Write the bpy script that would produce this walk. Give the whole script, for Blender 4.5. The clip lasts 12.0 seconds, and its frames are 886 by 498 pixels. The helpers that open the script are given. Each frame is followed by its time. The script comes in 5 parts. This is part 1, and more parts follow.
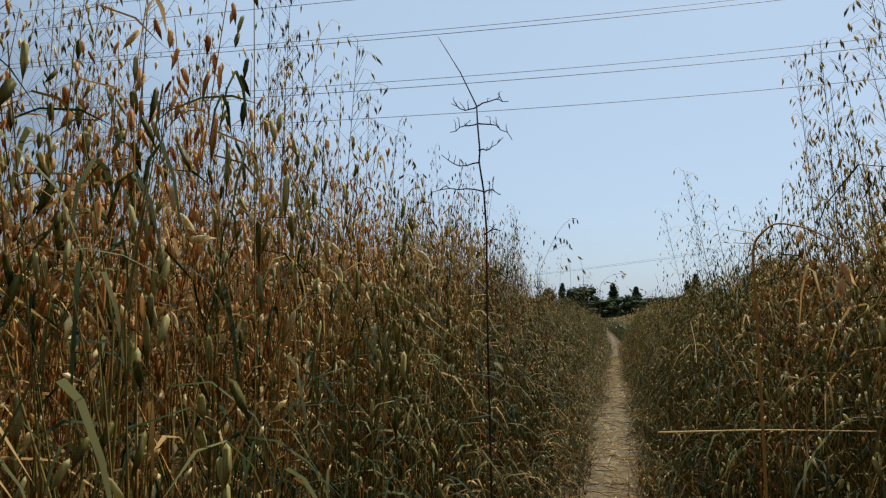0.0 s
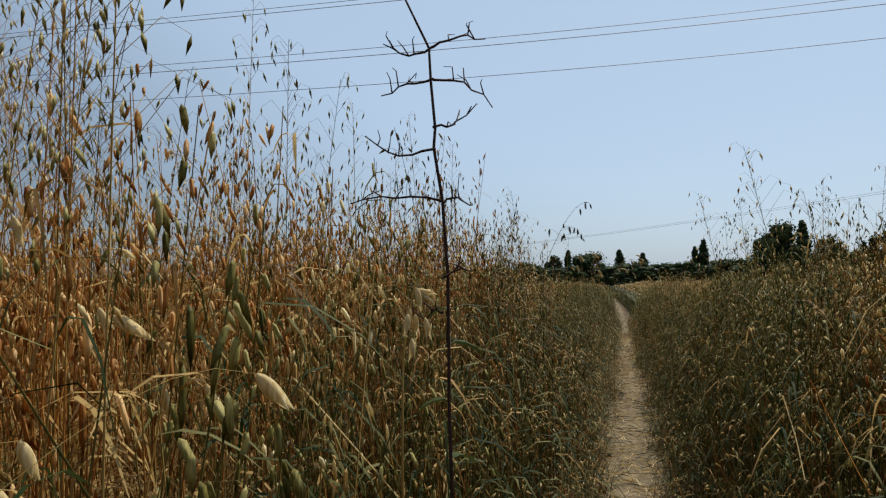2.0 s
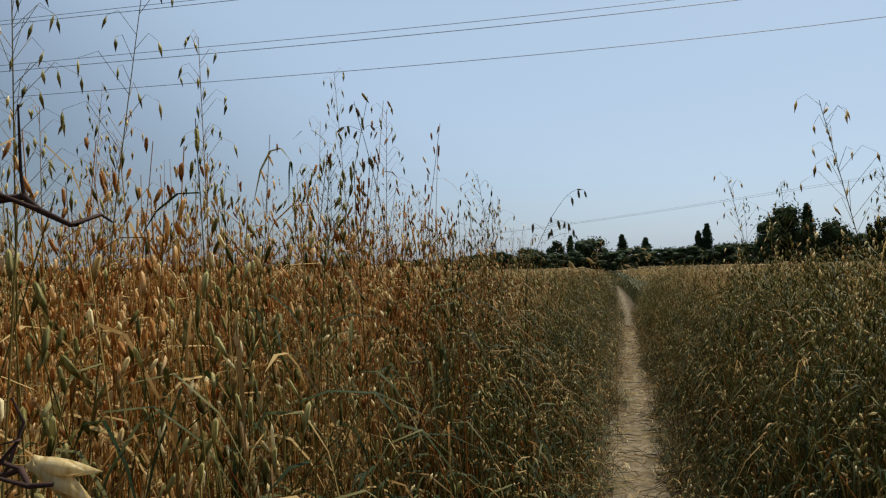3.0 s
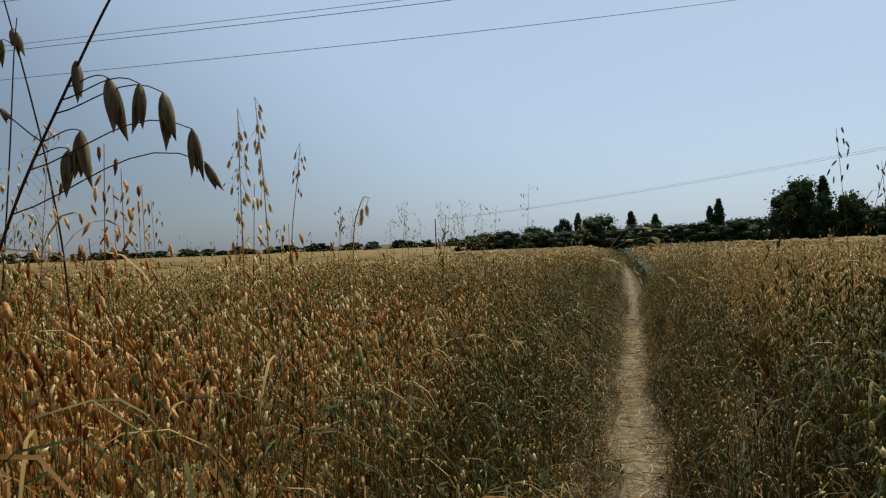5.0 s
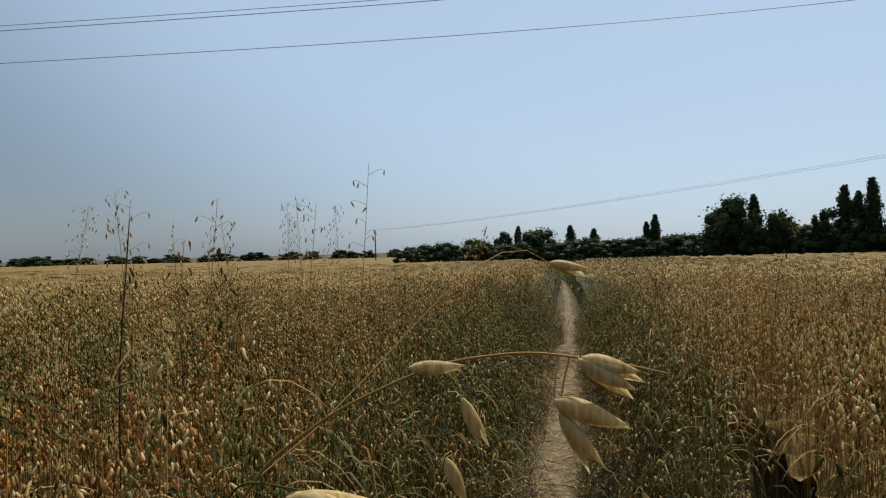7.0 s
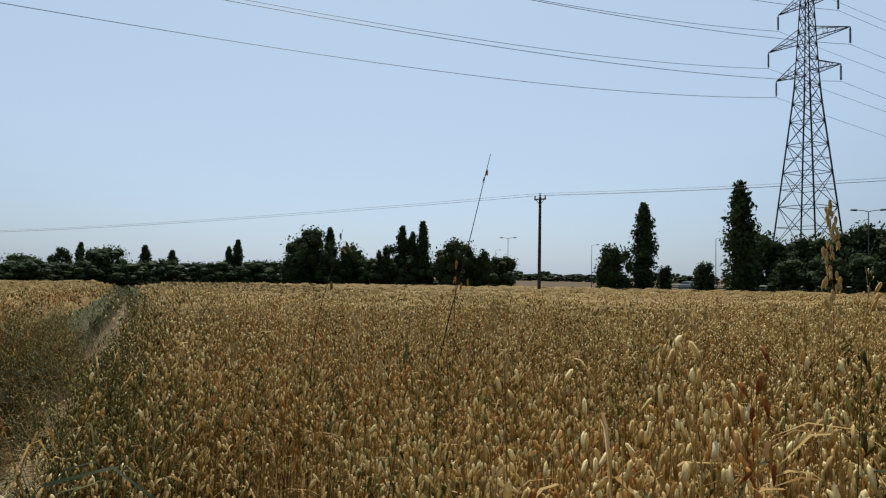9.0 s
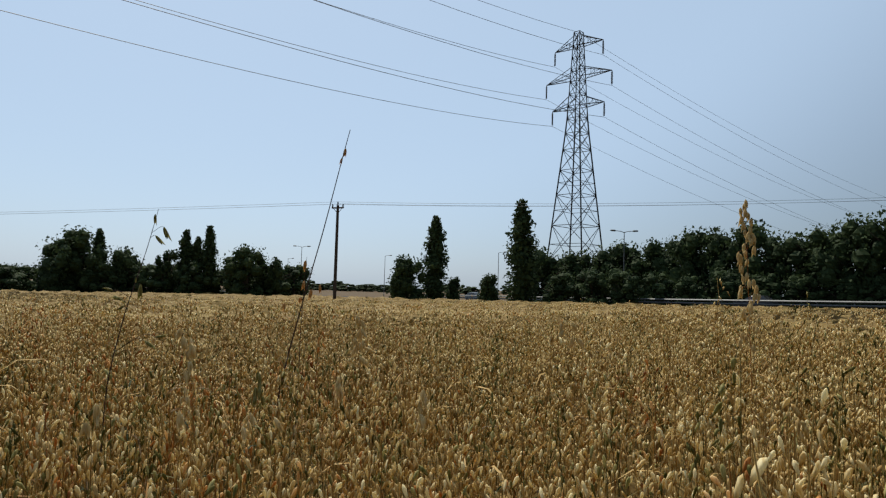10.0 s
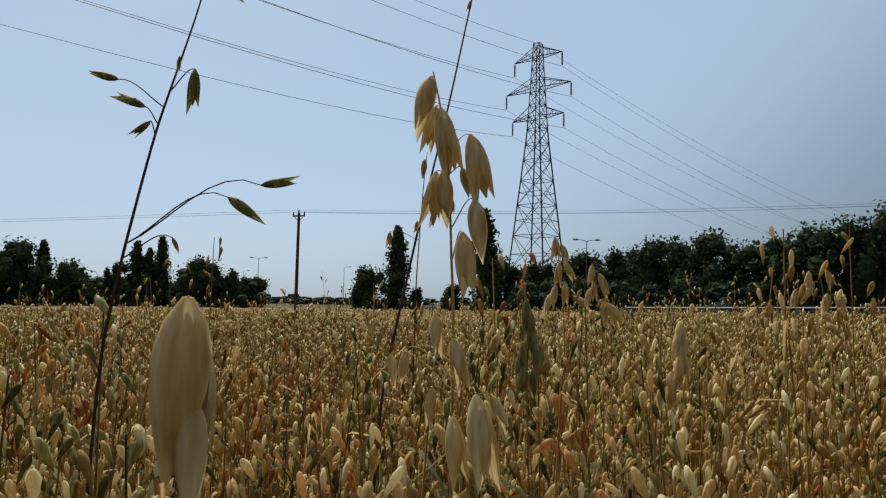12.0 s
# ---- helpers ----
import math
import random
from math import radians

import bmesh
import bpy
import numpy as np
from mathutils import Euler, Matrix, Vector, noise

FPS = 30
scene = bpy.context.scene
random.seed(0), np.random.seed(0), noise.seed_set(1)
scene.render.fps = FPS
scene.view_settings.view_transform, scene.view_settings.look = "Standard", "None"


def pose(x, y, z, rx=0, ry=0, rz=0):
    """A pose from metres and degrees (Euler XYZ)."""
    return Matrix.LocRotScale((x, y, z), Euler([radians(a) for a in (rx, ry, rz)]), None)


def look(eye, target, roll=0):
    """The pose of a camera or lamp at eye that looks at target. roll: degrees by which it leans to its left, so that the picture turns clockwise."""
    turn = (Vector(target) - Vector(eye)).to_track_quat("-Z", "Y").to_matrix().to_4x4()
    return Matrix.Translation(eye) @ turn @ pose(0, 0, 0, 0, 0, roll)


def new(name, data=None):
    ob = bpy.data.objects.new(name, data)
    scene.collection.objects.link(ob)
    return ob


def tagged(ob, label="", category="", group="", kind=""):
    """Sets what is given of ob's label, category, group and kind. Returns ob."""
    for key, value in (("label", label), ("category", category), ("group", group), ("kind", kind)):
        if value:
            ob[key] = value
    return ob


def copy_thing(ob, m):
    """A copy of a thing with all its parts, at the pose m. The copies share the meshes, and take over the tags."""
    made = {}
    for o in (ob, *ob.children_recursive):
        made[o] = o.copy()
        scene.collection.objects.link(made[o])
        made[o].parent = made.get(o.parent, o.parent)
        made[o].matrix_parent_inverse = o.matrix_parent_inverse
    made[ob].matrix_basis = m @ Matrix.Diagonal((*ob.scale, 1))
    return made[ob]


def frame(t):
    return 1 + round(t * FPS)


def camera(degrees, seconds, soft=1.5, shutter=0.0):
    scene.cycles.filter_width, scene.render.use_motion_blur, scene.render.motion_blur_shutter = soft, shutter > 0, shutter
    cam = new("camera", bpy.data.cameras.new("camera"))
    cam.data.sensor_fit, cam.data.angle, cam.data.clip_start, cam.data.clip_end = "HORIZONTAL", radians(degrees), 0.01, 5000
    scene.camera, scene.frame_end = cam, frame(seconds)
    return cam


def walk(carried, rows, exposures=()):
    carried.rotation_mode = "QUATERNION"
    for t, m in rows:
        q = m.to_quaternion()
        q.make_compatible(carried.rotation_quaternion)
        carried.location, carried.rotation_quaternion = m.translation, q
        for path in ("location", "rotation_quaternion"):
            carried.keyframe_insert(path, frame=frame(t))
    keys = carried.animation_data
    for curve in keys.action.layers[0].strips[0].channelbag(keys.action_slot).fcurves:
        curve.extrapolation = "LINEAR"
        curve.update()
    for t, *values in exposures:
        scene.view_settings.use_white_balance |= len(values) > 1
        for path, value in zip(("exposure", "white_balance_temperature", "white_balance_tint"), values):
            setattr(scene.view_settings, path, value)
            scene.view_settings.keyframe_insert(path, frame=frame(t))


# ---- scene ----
cam = camera(68.1, 12.0, soft=1.25)
PATH = [
    (0, (0.052, 1.602, 1.192), (-2.486, 11.234, 2.083), -0.46),
    (0.5, (0.017, 1.756, 1.292), (-2.553, 11.391, 2.044), -0.54),
    (1, (-0.047, 1.928, 1.364), (-2.620, 11.570, 1.997), -0.66),
    (1.5, (-0.038, 2.175, 1.380), (-2.657, 11.813, 1.873), -0.83),
    (2, (-0.036, 2.485, 1.423), (-2.670, 12.123, 1.817), -1.05),
    (2.5, (-0.061, 2.831, 1.497), (-2.704, 12.471, 1.778), -1.30),
    (4.5, (0.085, 5.491, 1.547), (-2.718, 15.090, 1.505), -2.32),
    (5, (0.063, 6.085, 1.559), (-2.757, 15.678, 1.440), -2.42),
    (5.5, (0.057, 6.678, 1.571), (-2.739, 16.277, 1.399), -2.42),
    (6, (0.074, 7.269, 1.581), (-2.731, 16.867, 1.464), -2.42),
    (6.5, (0.105, 7.860, 1.590), (-2.687, 17.462, 1.543), -2.23),
    (6.7, (0.098, 8.077, 1.600), (-2.452, 17.747, 1.576), -1.90),
    (8.3, (0.563, 9.834, 1.570), (2.132, 19.707, 1.824), -0.42),
    (8.5, (0.640, 9.945, 1.560), (2.897, 19.684, 1.831), 0.27),
    (9, (0.782, 10.326, 1.564), (4.815, 19.469, 1.946), 0.98),
    (9.5, (0.842, 10.712, 1.574), (6.379, 19.023, 2.081), 1.42),
    (10, (0.868, 11.090, 1.538), (7.516, 18.536, 2.139), 1.59),
    (10.5, (0.899, 11.446, 1.476), (7.691, 18.757, 2.125), 1.52),
    (11, (0.971, 11.774, 1.398), (7.884, 18.964, 2.101), 1.36),
    (11.5, (1.072, 12.079, 1.341), (8.088, 19.164, 2.108), 1.18),
    (12, (1.180, 12.393, 1.290), (8.285, 19.385, 2.091), 1.06),
]
walk(cam, [(t, look(eye, target, roll)) for t, eye, target, roll in PATH], ((0.0, 0.0), (2.5, -0.07), (4.5, -0.1), (6.5, -0.08), (9.0, -0.03), (11.0, 0.0), (12.0, -0.13)))

# ---- light ----
SUN_BEARING, SUN_HEIGHT = -18.0, 56.0  # degrees left of the path, above the horizon
world = bpy.data.worlds.new("sky")
scene.world = world
world.use_nodes = True
wn, wl = world.node_tree.nodes, world.node_tree.links
sky = wn.new("ShaderNodeTexSky")
sky.sky_type, sky.sun_disc = "NISHITA", False
sky.sun_elevation, sky.sun_rotation = radians(SUN_HEIGHT), radians(-SUN_BEARING)
sky.air_density, sky.dust_density, sky.ozone_density = 1.0, 1.2, 2.5
haze = wn.new("ShaderNodeMixRGB")  # summer haze over the clear sky
haze.inputs[0].default_value = 0.7
wl.new(sky.outputs[0], haze.inputs[1])
# the haze scatters forwards: brighter towards the sun, dimmer away from it
way = wn.new("ShaderNodeTexCoord")
glow = wn.new("ShaderNodeVectorMath")
glow.operation = "DOT_PRODUCT"
glow.inputs[1].default_value = (-math.sin(radians(SUN_BEARING)) * math.cos(radians(SUN_HEIGHT)), math.cos(radians(SUN_BEARING)) * math.cos(radians(SUN_HEIGHT)), math.sin(radians(SUN_HEIGHT)))
wl.new(way.outputs["Generated"], glow.inputs[0])
lobe = wn.new("ShaderNodeMapRange")
lobe.interpolation_type = "SMOOTHSTEP"
for i, v in enumerate((0.3, 0.66, 0.42, 1.1)):
    lobe.inputs[i + 1].default_value = v
wl.new(glow.outputs["Value"], lobe.inputs[0])
tint = wn.new("ShaderNodeVectorMath")
tint.operation, tint.inputs[0].default_value = "SCALE", (4.9, 6.35, 8.0)
wl.new(lobe.outputs[0], tint.inputs["Scale"])
wl.new(tint.outputs[0], haze.inputs[2])
wl.new(haze.outputs[0], wn["Background"].inputs[0])
wn["Background"].inputs[1].default_value = 0.1
sun = new("sun", bpy.data.lights.new("sun", "SUN"))
sun.data.energy, sun.data.angle, sun.data.color = 4.8, radians(0.53), (1.0, 0.93, 0.8)
sb, sh = radians(SUN_BEARING), radians(SUN_HEIGHT)
sun.matrix_world = look((0, 0, 30), (30 * math.sin(sb) * math.cos(sh), -30 * math.cos(sb) * math.cos(sh), 30 - 30 * math.sin(sh)))


# ---- materials ----
def material(name, tones, scale=8.0, rough=0.7, island=0.0, patch=0.0, bump=0.0, through_light=0.0, metal=0.0, stretch=1.0):
    """Tones blended by fine noise, by island and by broad patches of the ground plan."""
    m = bpy.data.materials.new(name)
    m.use_nodes = True
    n, l = m.node_tree.nodes, m.node_tree.links
    b = n["Principled BSDF"]
    geo = n.new("ShaderNodeNewGeometry")
    fine = n.new("ShaderNodeTexNoise")
    fine.inputs["Scale"].default_value = scale
    fine.inputs["Detail"].default_value = 6
    grain = n.new("ShaderNodeVectorMath")  # long upright streaks where stretch is small
    grain.operation, grain.inputs[1].default_value = "MULTIPLY", (1, 1, stretch)
    l.new(geo.outputs["Position"], grain.inputs[0])
    l.new(grain.outputs[0], fine.inputs["Vector"])
    val = fine.outputs["Fac"]

    def mix(a, c, k):
        lo = n.new("ShaderNodeMath"); lo.operation = "SUBTRACT"; lo.inputs[1].default_value = 0.5
        l.new(c, lo.inputs[0])
        ad = n.new("ShaderNodeMath"); ad.operation = "MULTIPLY_ADD"; ad.inputs[1].default_value = k
        l.new(lo.outputs[0], ad.inputs[0]); l.new(a, ad.inputs[2])
        return ad.outputs[0]

    if island:
        val = mix(val, geo.outputs["Random Per Island"], island)
    if patch:
        wide = n.new("ShaderNodeTexNoise")
        wide.inputs["Scale"].default_value = 0.45
        wide.inputs["Detail"].default_value = 3
        l.new(geo.outputs["Position"], wide.inputs["Vector"])
        val = mix(val, wide.outputs["Fac"], patch)
    ramp = n.new("ShaderNodeValToRGB")
    l.new(val, ramp.inputs[0])
    e = ramp.color_ramp.elements
    while len(e) < len(tones):
        e.new(0.5)
    for i, c in enumerate(tones):
        e[i].position = 0.2 + 0.6 * i / max(1, len(tones) - 1)
        e[i].color = (*c, 1)
    l.new(ramp.outputs[0], b.inputs["Base Color"])
    b.inputs["Roughness"].default_value = rough
    b.inputs["Metallic"].default_value = metal
    b.inputs["Specular IOR Level"].default_value = 0.1 if through_light or island or rough > 0.75 else 0.4
    if bump:
        bp = n.new("ShaderNodeBump")
        bp.inputs["Strength"].default_value = bump
        bp.inputs["Distance"].default_value = 0.02
        l.new(fine.outputs["Fac"], bp.inputs["Height"])
        l.new(bp.outputs[0], b.inputs["Normal"])
    if through_light:
        tr = n.new("ShaderNodeBsdfTranslucent")
        l.new(ramp.outputs[0], tr.inputs[0])
        mx = n.new("ShaderNodeMixShader")
        mx.inputs[0].default_value = through_light
        l.new(b.outputs[0], mx.inputs[1]); l.new(tr.outputs[0], mx.inputs[2])
        l.new(mx.outputs[0], n["Material Output"].inputs[0])
    return m


STALK = material("straw_stalk", [(0.12, 0.034, 0.008), (0.32, 0.112, 0.02), (0.46, 0.24, 0.06)], 3, 0.6, 0.6, 1.0)
HUSK = material("oat_husk", [(0.26, 0.085, 0.018), (0.58, 0.3, 0.09), (0.84, 0.62, 0.32)], 260, 0.5, 0.6, 0.5, through_light=0.48, stretch=0.12)
GOLD_HUSK = material("golden_oat_husk", [(0.34, 0.2, 0.06), (0.66, 0.49, 0.21), (0.88, 0.78, 0.49)], 260, 0.5, 0.6, 0.4, through_light=0.45, stretch=0.12)
GREEN_HUSK = material("unripe_oat_husk", [(0.08, 0.075, 0.016), (0.22, 0.19, 0.052), (0.52, 0.46, 0.2)], 260, 0.5, 0.6, 0.4, through_light=0.42, stretch=0.12)
DARK_HUSK = material("dark_wild_oat_husk", [(0.05, 0.036, 0.016), (0.12, 0.085, 0.04), (0.3, 0.23, 0.13)], 260, 0.5, 0.5, 0.2, through_light=0.15, stretch=0.12)
GOLD_STALK = material("yellow_straw", [(0.17, 0.085, 0.02), (0.34, 0.2, 0.055), (0.46, 0.32, 0.11)], 3, 0.6, 0.6, 0.6)
GREEN_STALK = material("green_stalk", [(0.05, 0.045, 0.01), (0.11, 0.09, 0.02), (0.2, 0.14, 0.04)], 3, 0.6, 0.6, 0.6)
LEAF = material("oat_leaf", [(0.1, 0.055, 0.014), (0.27, 0.14, 0.035), (0.5, 0.34, 0.13)], 4, 0.6, 0.9, 0.5, through_light=0.3)
VERGE = material("verge_leaf", [(0.012, 0.026, 0.006), (0.034, 0.05, 0.013), (0.15, 0.14, 0.05)], 4, 0.65, 0.9, 0.4, through_light=0.25)
SOIL = material("field_soil", [(0.05, 0.035, 0.02), (0.1, 0.07, 0.04), (0.15, 0.11, 0.065)], 6, 0.95, bump=0.6)
DIRT = material("trodden_dirt", [(0.085, 0.065, 0.038), (0.165, 0.13, 0.08), (0.26, 0.21, 0.14)], 11, 0.95, patch=0.5, bump=1.0)
# straw brown, darkened to hold the shade between the stalks
SHADED_CANOPY = material("shaded_oat_canopy", [(0.088, 0.052, 0.014), (0.185, 0.121, 0.038), (0.3, 0.222, 0.085)], 9, 0.8, patch=0.7, bump=0.6)
GREEN_CANOPY = material("green_growth", [(0.025, 0.03, 0.009), (0.05, 0.05, 0.015), (0.1, 0.085, 0.03)], 9, 0.8, patch=0.7, bump=0.6)
FOLIAGE = material("tree_foliage", [(0.02, 0.034, 0.014), (0.034, 0.054, 0.021), (0.055, 0.08, 0.03)], 0.5, 0.75, 0.4, through_light=0.25)
BARK = material("tree_bark", [(0.05, 0.04, 0.03), (0.1, 0.08, 0.06)], 5, 0.9)
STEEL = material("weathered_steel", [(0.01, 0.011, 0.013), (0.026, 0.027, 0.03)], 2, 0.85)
RAIL = material("barrier_steel", [(0.07, 0.074, 0.078), (0.13, 0.136, 0.138)], 2, 0.6, metal=0.3)
POLEWOOD = material("creosoted_wood", [(0.03, 0.022, 0.018), (0.07, 0.055, 0.045)], 6, 0.9)
INSULATOR = material("brown_insulator", [(0.02, 0.02, 0.025), (0.045, 0.045, 0.05)], 6, 0.3)
CABLE = material("aluminium_cable", [(0.03, 0.032, 0.036), (0.05, 0.052, 0.056)], 2, 0.6)
ASPHALT = material("road_asphalt", [(0.03, 0.03, 0.032), (0.05, 0.05, 0.051)], 12, 0.95)
TWIG = material("dry_weed_stem", [(0.03, 0.018, 0.016), (0.08, 0.045, 0.035)], 30, 0.8)
CARPAINT = material("grey_car_paint", [(0.2, 0.21, 0.22), (0.24, 0.25, 0.26)], 3, 0.3, metal=0.3)
DARKPAINT = material("dark_car_paint", [(0.03, 0.03, 0.035), (0.04, 0.04, 0.045)], 3, 0.3, metal=0.3)
CARGLASS = material("tinted_glass", [(0.02, 0.022, 0.025), (0.03, 0.032, 0.035)], 2, 0.08)
TYRE = material("tyre_rubber", [(0.015, 0.015, 0.015), (0.03, 0.03, 0.03)], 20, 0.9)


# ---- mesh helpers ----
def mesh_object(name, verts, faces, mats, index=None, parent=None, smooth=False):
    """One mesh object from arrays of vertices and triangles."""
    verts, faces = np.asarray(verts, np.float32), np.asarray(faces, np.int32)
    me = bpy.data.meshes.new(name)
    me.vertices.add(len(verts)); me.vertices.foreach_set("co", verts.ravel())
    me.loops.add(faces.size); me.loops.foreach_set("vertex_index", faces.ravel())
    me.polygons.add(len(faces))
    me.polygons.foreach_set("loop_start", np.arange(len(faces), dtype=np.int32) * faces.shape[1])
    me.polygons.foreach_set("loop_total", np.full(len(faces), faces.shape[1], np.int32))
    for m in mats:
        me.materials.append(m)
    if index is not None:
        me.polygons.foreach_set("material_index", np.asarray(index, np.int32))
    me.polygons.foreach_set("use_smooth", np.full(len(faces), smooth))
    me.update(calc_edges=True)
    ob = new(name, me)
    if parent:
        ob.parent = parent
    return ob


class Bits:
    """Collects triangles of many small pieces."""
    def __init__(self):
        self.v, self.f, self.m, self.n = [], [], [], 0

    def add(self, v, f, m):
        self.v.append(np.asarray(v, float)); self.f.append(np.asarray(f, int) + self.n)
        self.m.append(np.full(len(f), m)); self.n += len(v)

    def tube(self, pts, radii, sides, m):
        pts = np.asarray(pts, float)
        tan = np.gradient(pts, axis=0)
        tan /= np.linalg.norm(tan, axis=1, keepdims=True) + 1e-9
        ref = np.array([0.0, 1.0, 0.0]) if abs(tan[0][1]) < 0.9 else np.array([1.0, 0.0, 0.0])
        u = np.cross(tan, ref); u /= np.linalg.norm(u, axis=1, keepdims=True) + 1e-9
        w = np.cross(tan, u)
        a = np.arange(sides) * 2 * math.pi / sides
        ring = (pts[:, None] + np.asarray(radii)[:, None, None] * (np.cos(a)[None, :, None] * u[:, None] + np.sin(a)[None, :, None] * w[:, None])).reshape(-1, 3)
        f = []
        for i in range(len(pts) - 1):
            for j in range(sides):
                p, q = i * sides + j, i * sides + (j + 1) % sides
                f += [(p, q, q + sides), (p, q + sides, p + sides)]
        self.add(ring, f, m)

    def arrays(self):
        return np.concatenate(self.v), np.concatenate(self.f), np.concatenate(self.m)

    def object(self, name, mats, parent=None, smooth=False):
        v, f, m = self.arrays()
        return mesh_object(name, v, f, mats, m, parent, smooth)



def smooth(a, b, v):
    k = np.clip((np.asarray(v, float) - a) / (b - a), 0, 1)
    return k * k * (3 - 2 * k)


def ground_z(x, y):
    """The field falls away gently ahead."""
    d = np.maximum(0.0, np.asarray(y, float) + 0 * np.asarray(x, float) - 13.0)
    return -2.2 * (1 - np.exp(-d / 95.0))


def bend(y):
    """The trodden path drifts to the left far ahead."""
    d = np.maximum(0.0, np.asarray(y, float) - 17.0)
    return -3.0 * (d / 90.0) ** 1.6


def spot(bearing, dist, origin=(0.5, 9.0)):
    """A place on the ground at a bearing, in degrees left of the path, and a distance."""
    a = radians(bearing)
    x, y = origin[0] - math.sin(a) * dist, origin[1] + math.cos(a) * dist
    return x, y, float(ground_z(x, y))


# ---- ground, path, road ----
def sheet(name, xs, ys, zf, mat, mask=None):
    gx, gy = np.meshgrid(xs, ys)
    v = np.stack([gx.ravel(), gy.ravel(), zf(gx, gy).ravel()], 1)
    nx, ny = len(xs), len(ys)
    i = np.arange(nx - 1)[None, :] + np.arange(ny - 1)[:, None] * nx
    f = np.stack([i, i + 1, i + 1 + nx, i + nx], -1).reshape(-1, 4)
    return mesh_object(name, v, f, [mat], smooth=True)


ax = np.concatenate([-np.geomspace(2500, 4, 40), np.linspace(-3.5, 3.5, 60), np.geomspace(4, 2500, 40)])
ay = np.concatenate([-np.geomspace(2500, 6, 30), np.linspace(-5, 30, 80), np.geomspace(31, 2500, 60)])
tagged(sheet("ground", ax, ay, lambda x, y: ground_z(x, y) - 0.012 + 0.01 * np.sin(x * 11) * np.sin(y * 7.3) * (np.abs(x) < 4), SOIL), "brown field soil under the oats", "ground", kind="structure")

rng = np.random.default_rng(4)
wob = rng.normal(0, 1, (2, 700))
wob = np.stack([np.convolve(w, np.ones(4) / 4, "same") for w in wob])


def path_edge(side, y):
    """Ragged edge of the trodden path."""
    k = np.clip(((np.asarray(y, float) + 4) / 0.18).astype(int), 0, 699)
    return bend(y) + side * ((0.185 - 0.06 * smooth(16, 30, y)) + 0.08 * wob[0 if side < 0 else 1][k] + 0.03 * np.sin(np.asarray(y, float) * 1.7 + side))


ys = np.concatenate([np.arange(-4, 24, 0.06), np.geomspace(24, 112, 60)])
us = np.linspace(0, 1, 15)
pv = []
for y in ys:
    x0, x1 = float(path_edge(-1, y)), float(path_edge(1, y))
    for u in us:
        x = x0 + (x1 - x0) * u
        pv.append((x, y, float(ground_z(x, y)) + 0.022 * math.sin(math.pi * u) ** 0.5 - 0.006 * math.sin(math.pi * u) * (2 + math.sin(y * 2.3)) + 0.006 * noise.noise((x * 9, y * 9, 0)) - 0.004))
i = np.arange(len(us) - 1)[None, :] + np.arange(len(ys) - 1)[:, None] * len(us)
pf = np.stack([i, i + 1, i + 1 + len(us), i + len(us)], -1).reshape(-1, 4)
tagged(mesh_object("footpath", pv, pf, [DIRT], smooth=True), "narrow trodden path of pale dry earth", "path", kind="structure")

b = Bits()
for k in range(2600):
    y, x = rng.uniform(1, 20), rng.normal(0, 0.19)
    if abs(x) > 0.38 or (abs(x) < 0.1 and rng.random() < 0.35):
        continue
    L, a = rng.uniform(0.03, 0.24), rng.normal(1.57 if rng.random() < 0.3 else 0, 0.7)
    z = float(ground_z(x, y)) + 0.026
    b.tube([(x, y, z), (x + L * 0.5 * math.cos(a), y + L * 0.5 * math.sin(a), z + rng.uniform(0, 0.012)), (x + L * math.cos(a + 0.2), y + L * math.sin(a + 0.2), z + rng.uniform(-0.005, 0.02))],
           [0.0022, 0.0028, 0.0014], 3, int(rng.random() < 0.72))
tagged(b.object("straw_litter", [TWIG, GOLD_HUSK]), "broken dry straw lying on the path", "straw", kind="stuff")

ROAD_A, ROAD_B = (63.0, -30.0), (80.0, 150.0)


def road_x(y, off=0.0):
    return ROAD_A[0] + (ROAD_B[0] - ROAD_A[0]) * (y - ROAD_A[1]) / (ROAD_B[1] - ROAD_A[1]) + off


ys = np.linspace(-60, 300, 60)
rv = np.array([(road_x(y, o), y, float(ground_z(0, y)) + h) for y in ys for o, h in ((-3.2, -0.3), (-1.2, 0.6), (0, 0.65), (9.5, 0.65), (13.0, -0.3))])
i = (np.arange(len(ys) - 1)[:, None] * 5 + np.arange(4)[None]).ravel()
tagged(mesh_object("road", rv, np.stack([i, i + 1, i + 6, i + 5], -1), [ASPHALT]), "grey asphalt main road on a low bank beyond the field", "road", kind="structure")

# ---- oats ----
def spikelet(bits, top, length, width, lean, sides=3, m=1, rings=((0.24, 1.0),)):
    """A hanging oat husk: a slim pointed body."""
    down = np.array([lean[0], lean[1], -1.0]); down /= np.linalg.norm(down)
    a = np.cross(down, (0.3, 0.9, 0.1)); a /= np.linalg.norm(a)
    c = np.cross(down, a)
    v = [np.array(top, float)]
    for k, r in rings:
        for j in range(sides):
            t = 2 * math.pi * j / sides
            v.append(top + down * length * k + (a * math.cos(t) + c * math.sin(t)) * width * r / 2)
    v.append(top + down * length)
    last, f = len(v) - 1, []
    for j in range(sides):
        p, q = 1 + j, 1 + (j + 1) % sides
        f.append((0, p, q))
        for i in range(len(rings) - 1):
            f += [(p + i * sides, p + (i + 1) * sides, q + (i + 1) * sides), (p + i * sides, q + (i + 1) * sides, q + i * sides)]
        f.append((last, q + (len(rings) - 1) * sides, p + (len(rings) - 1) * sides))
    bits.add(v, f, m)


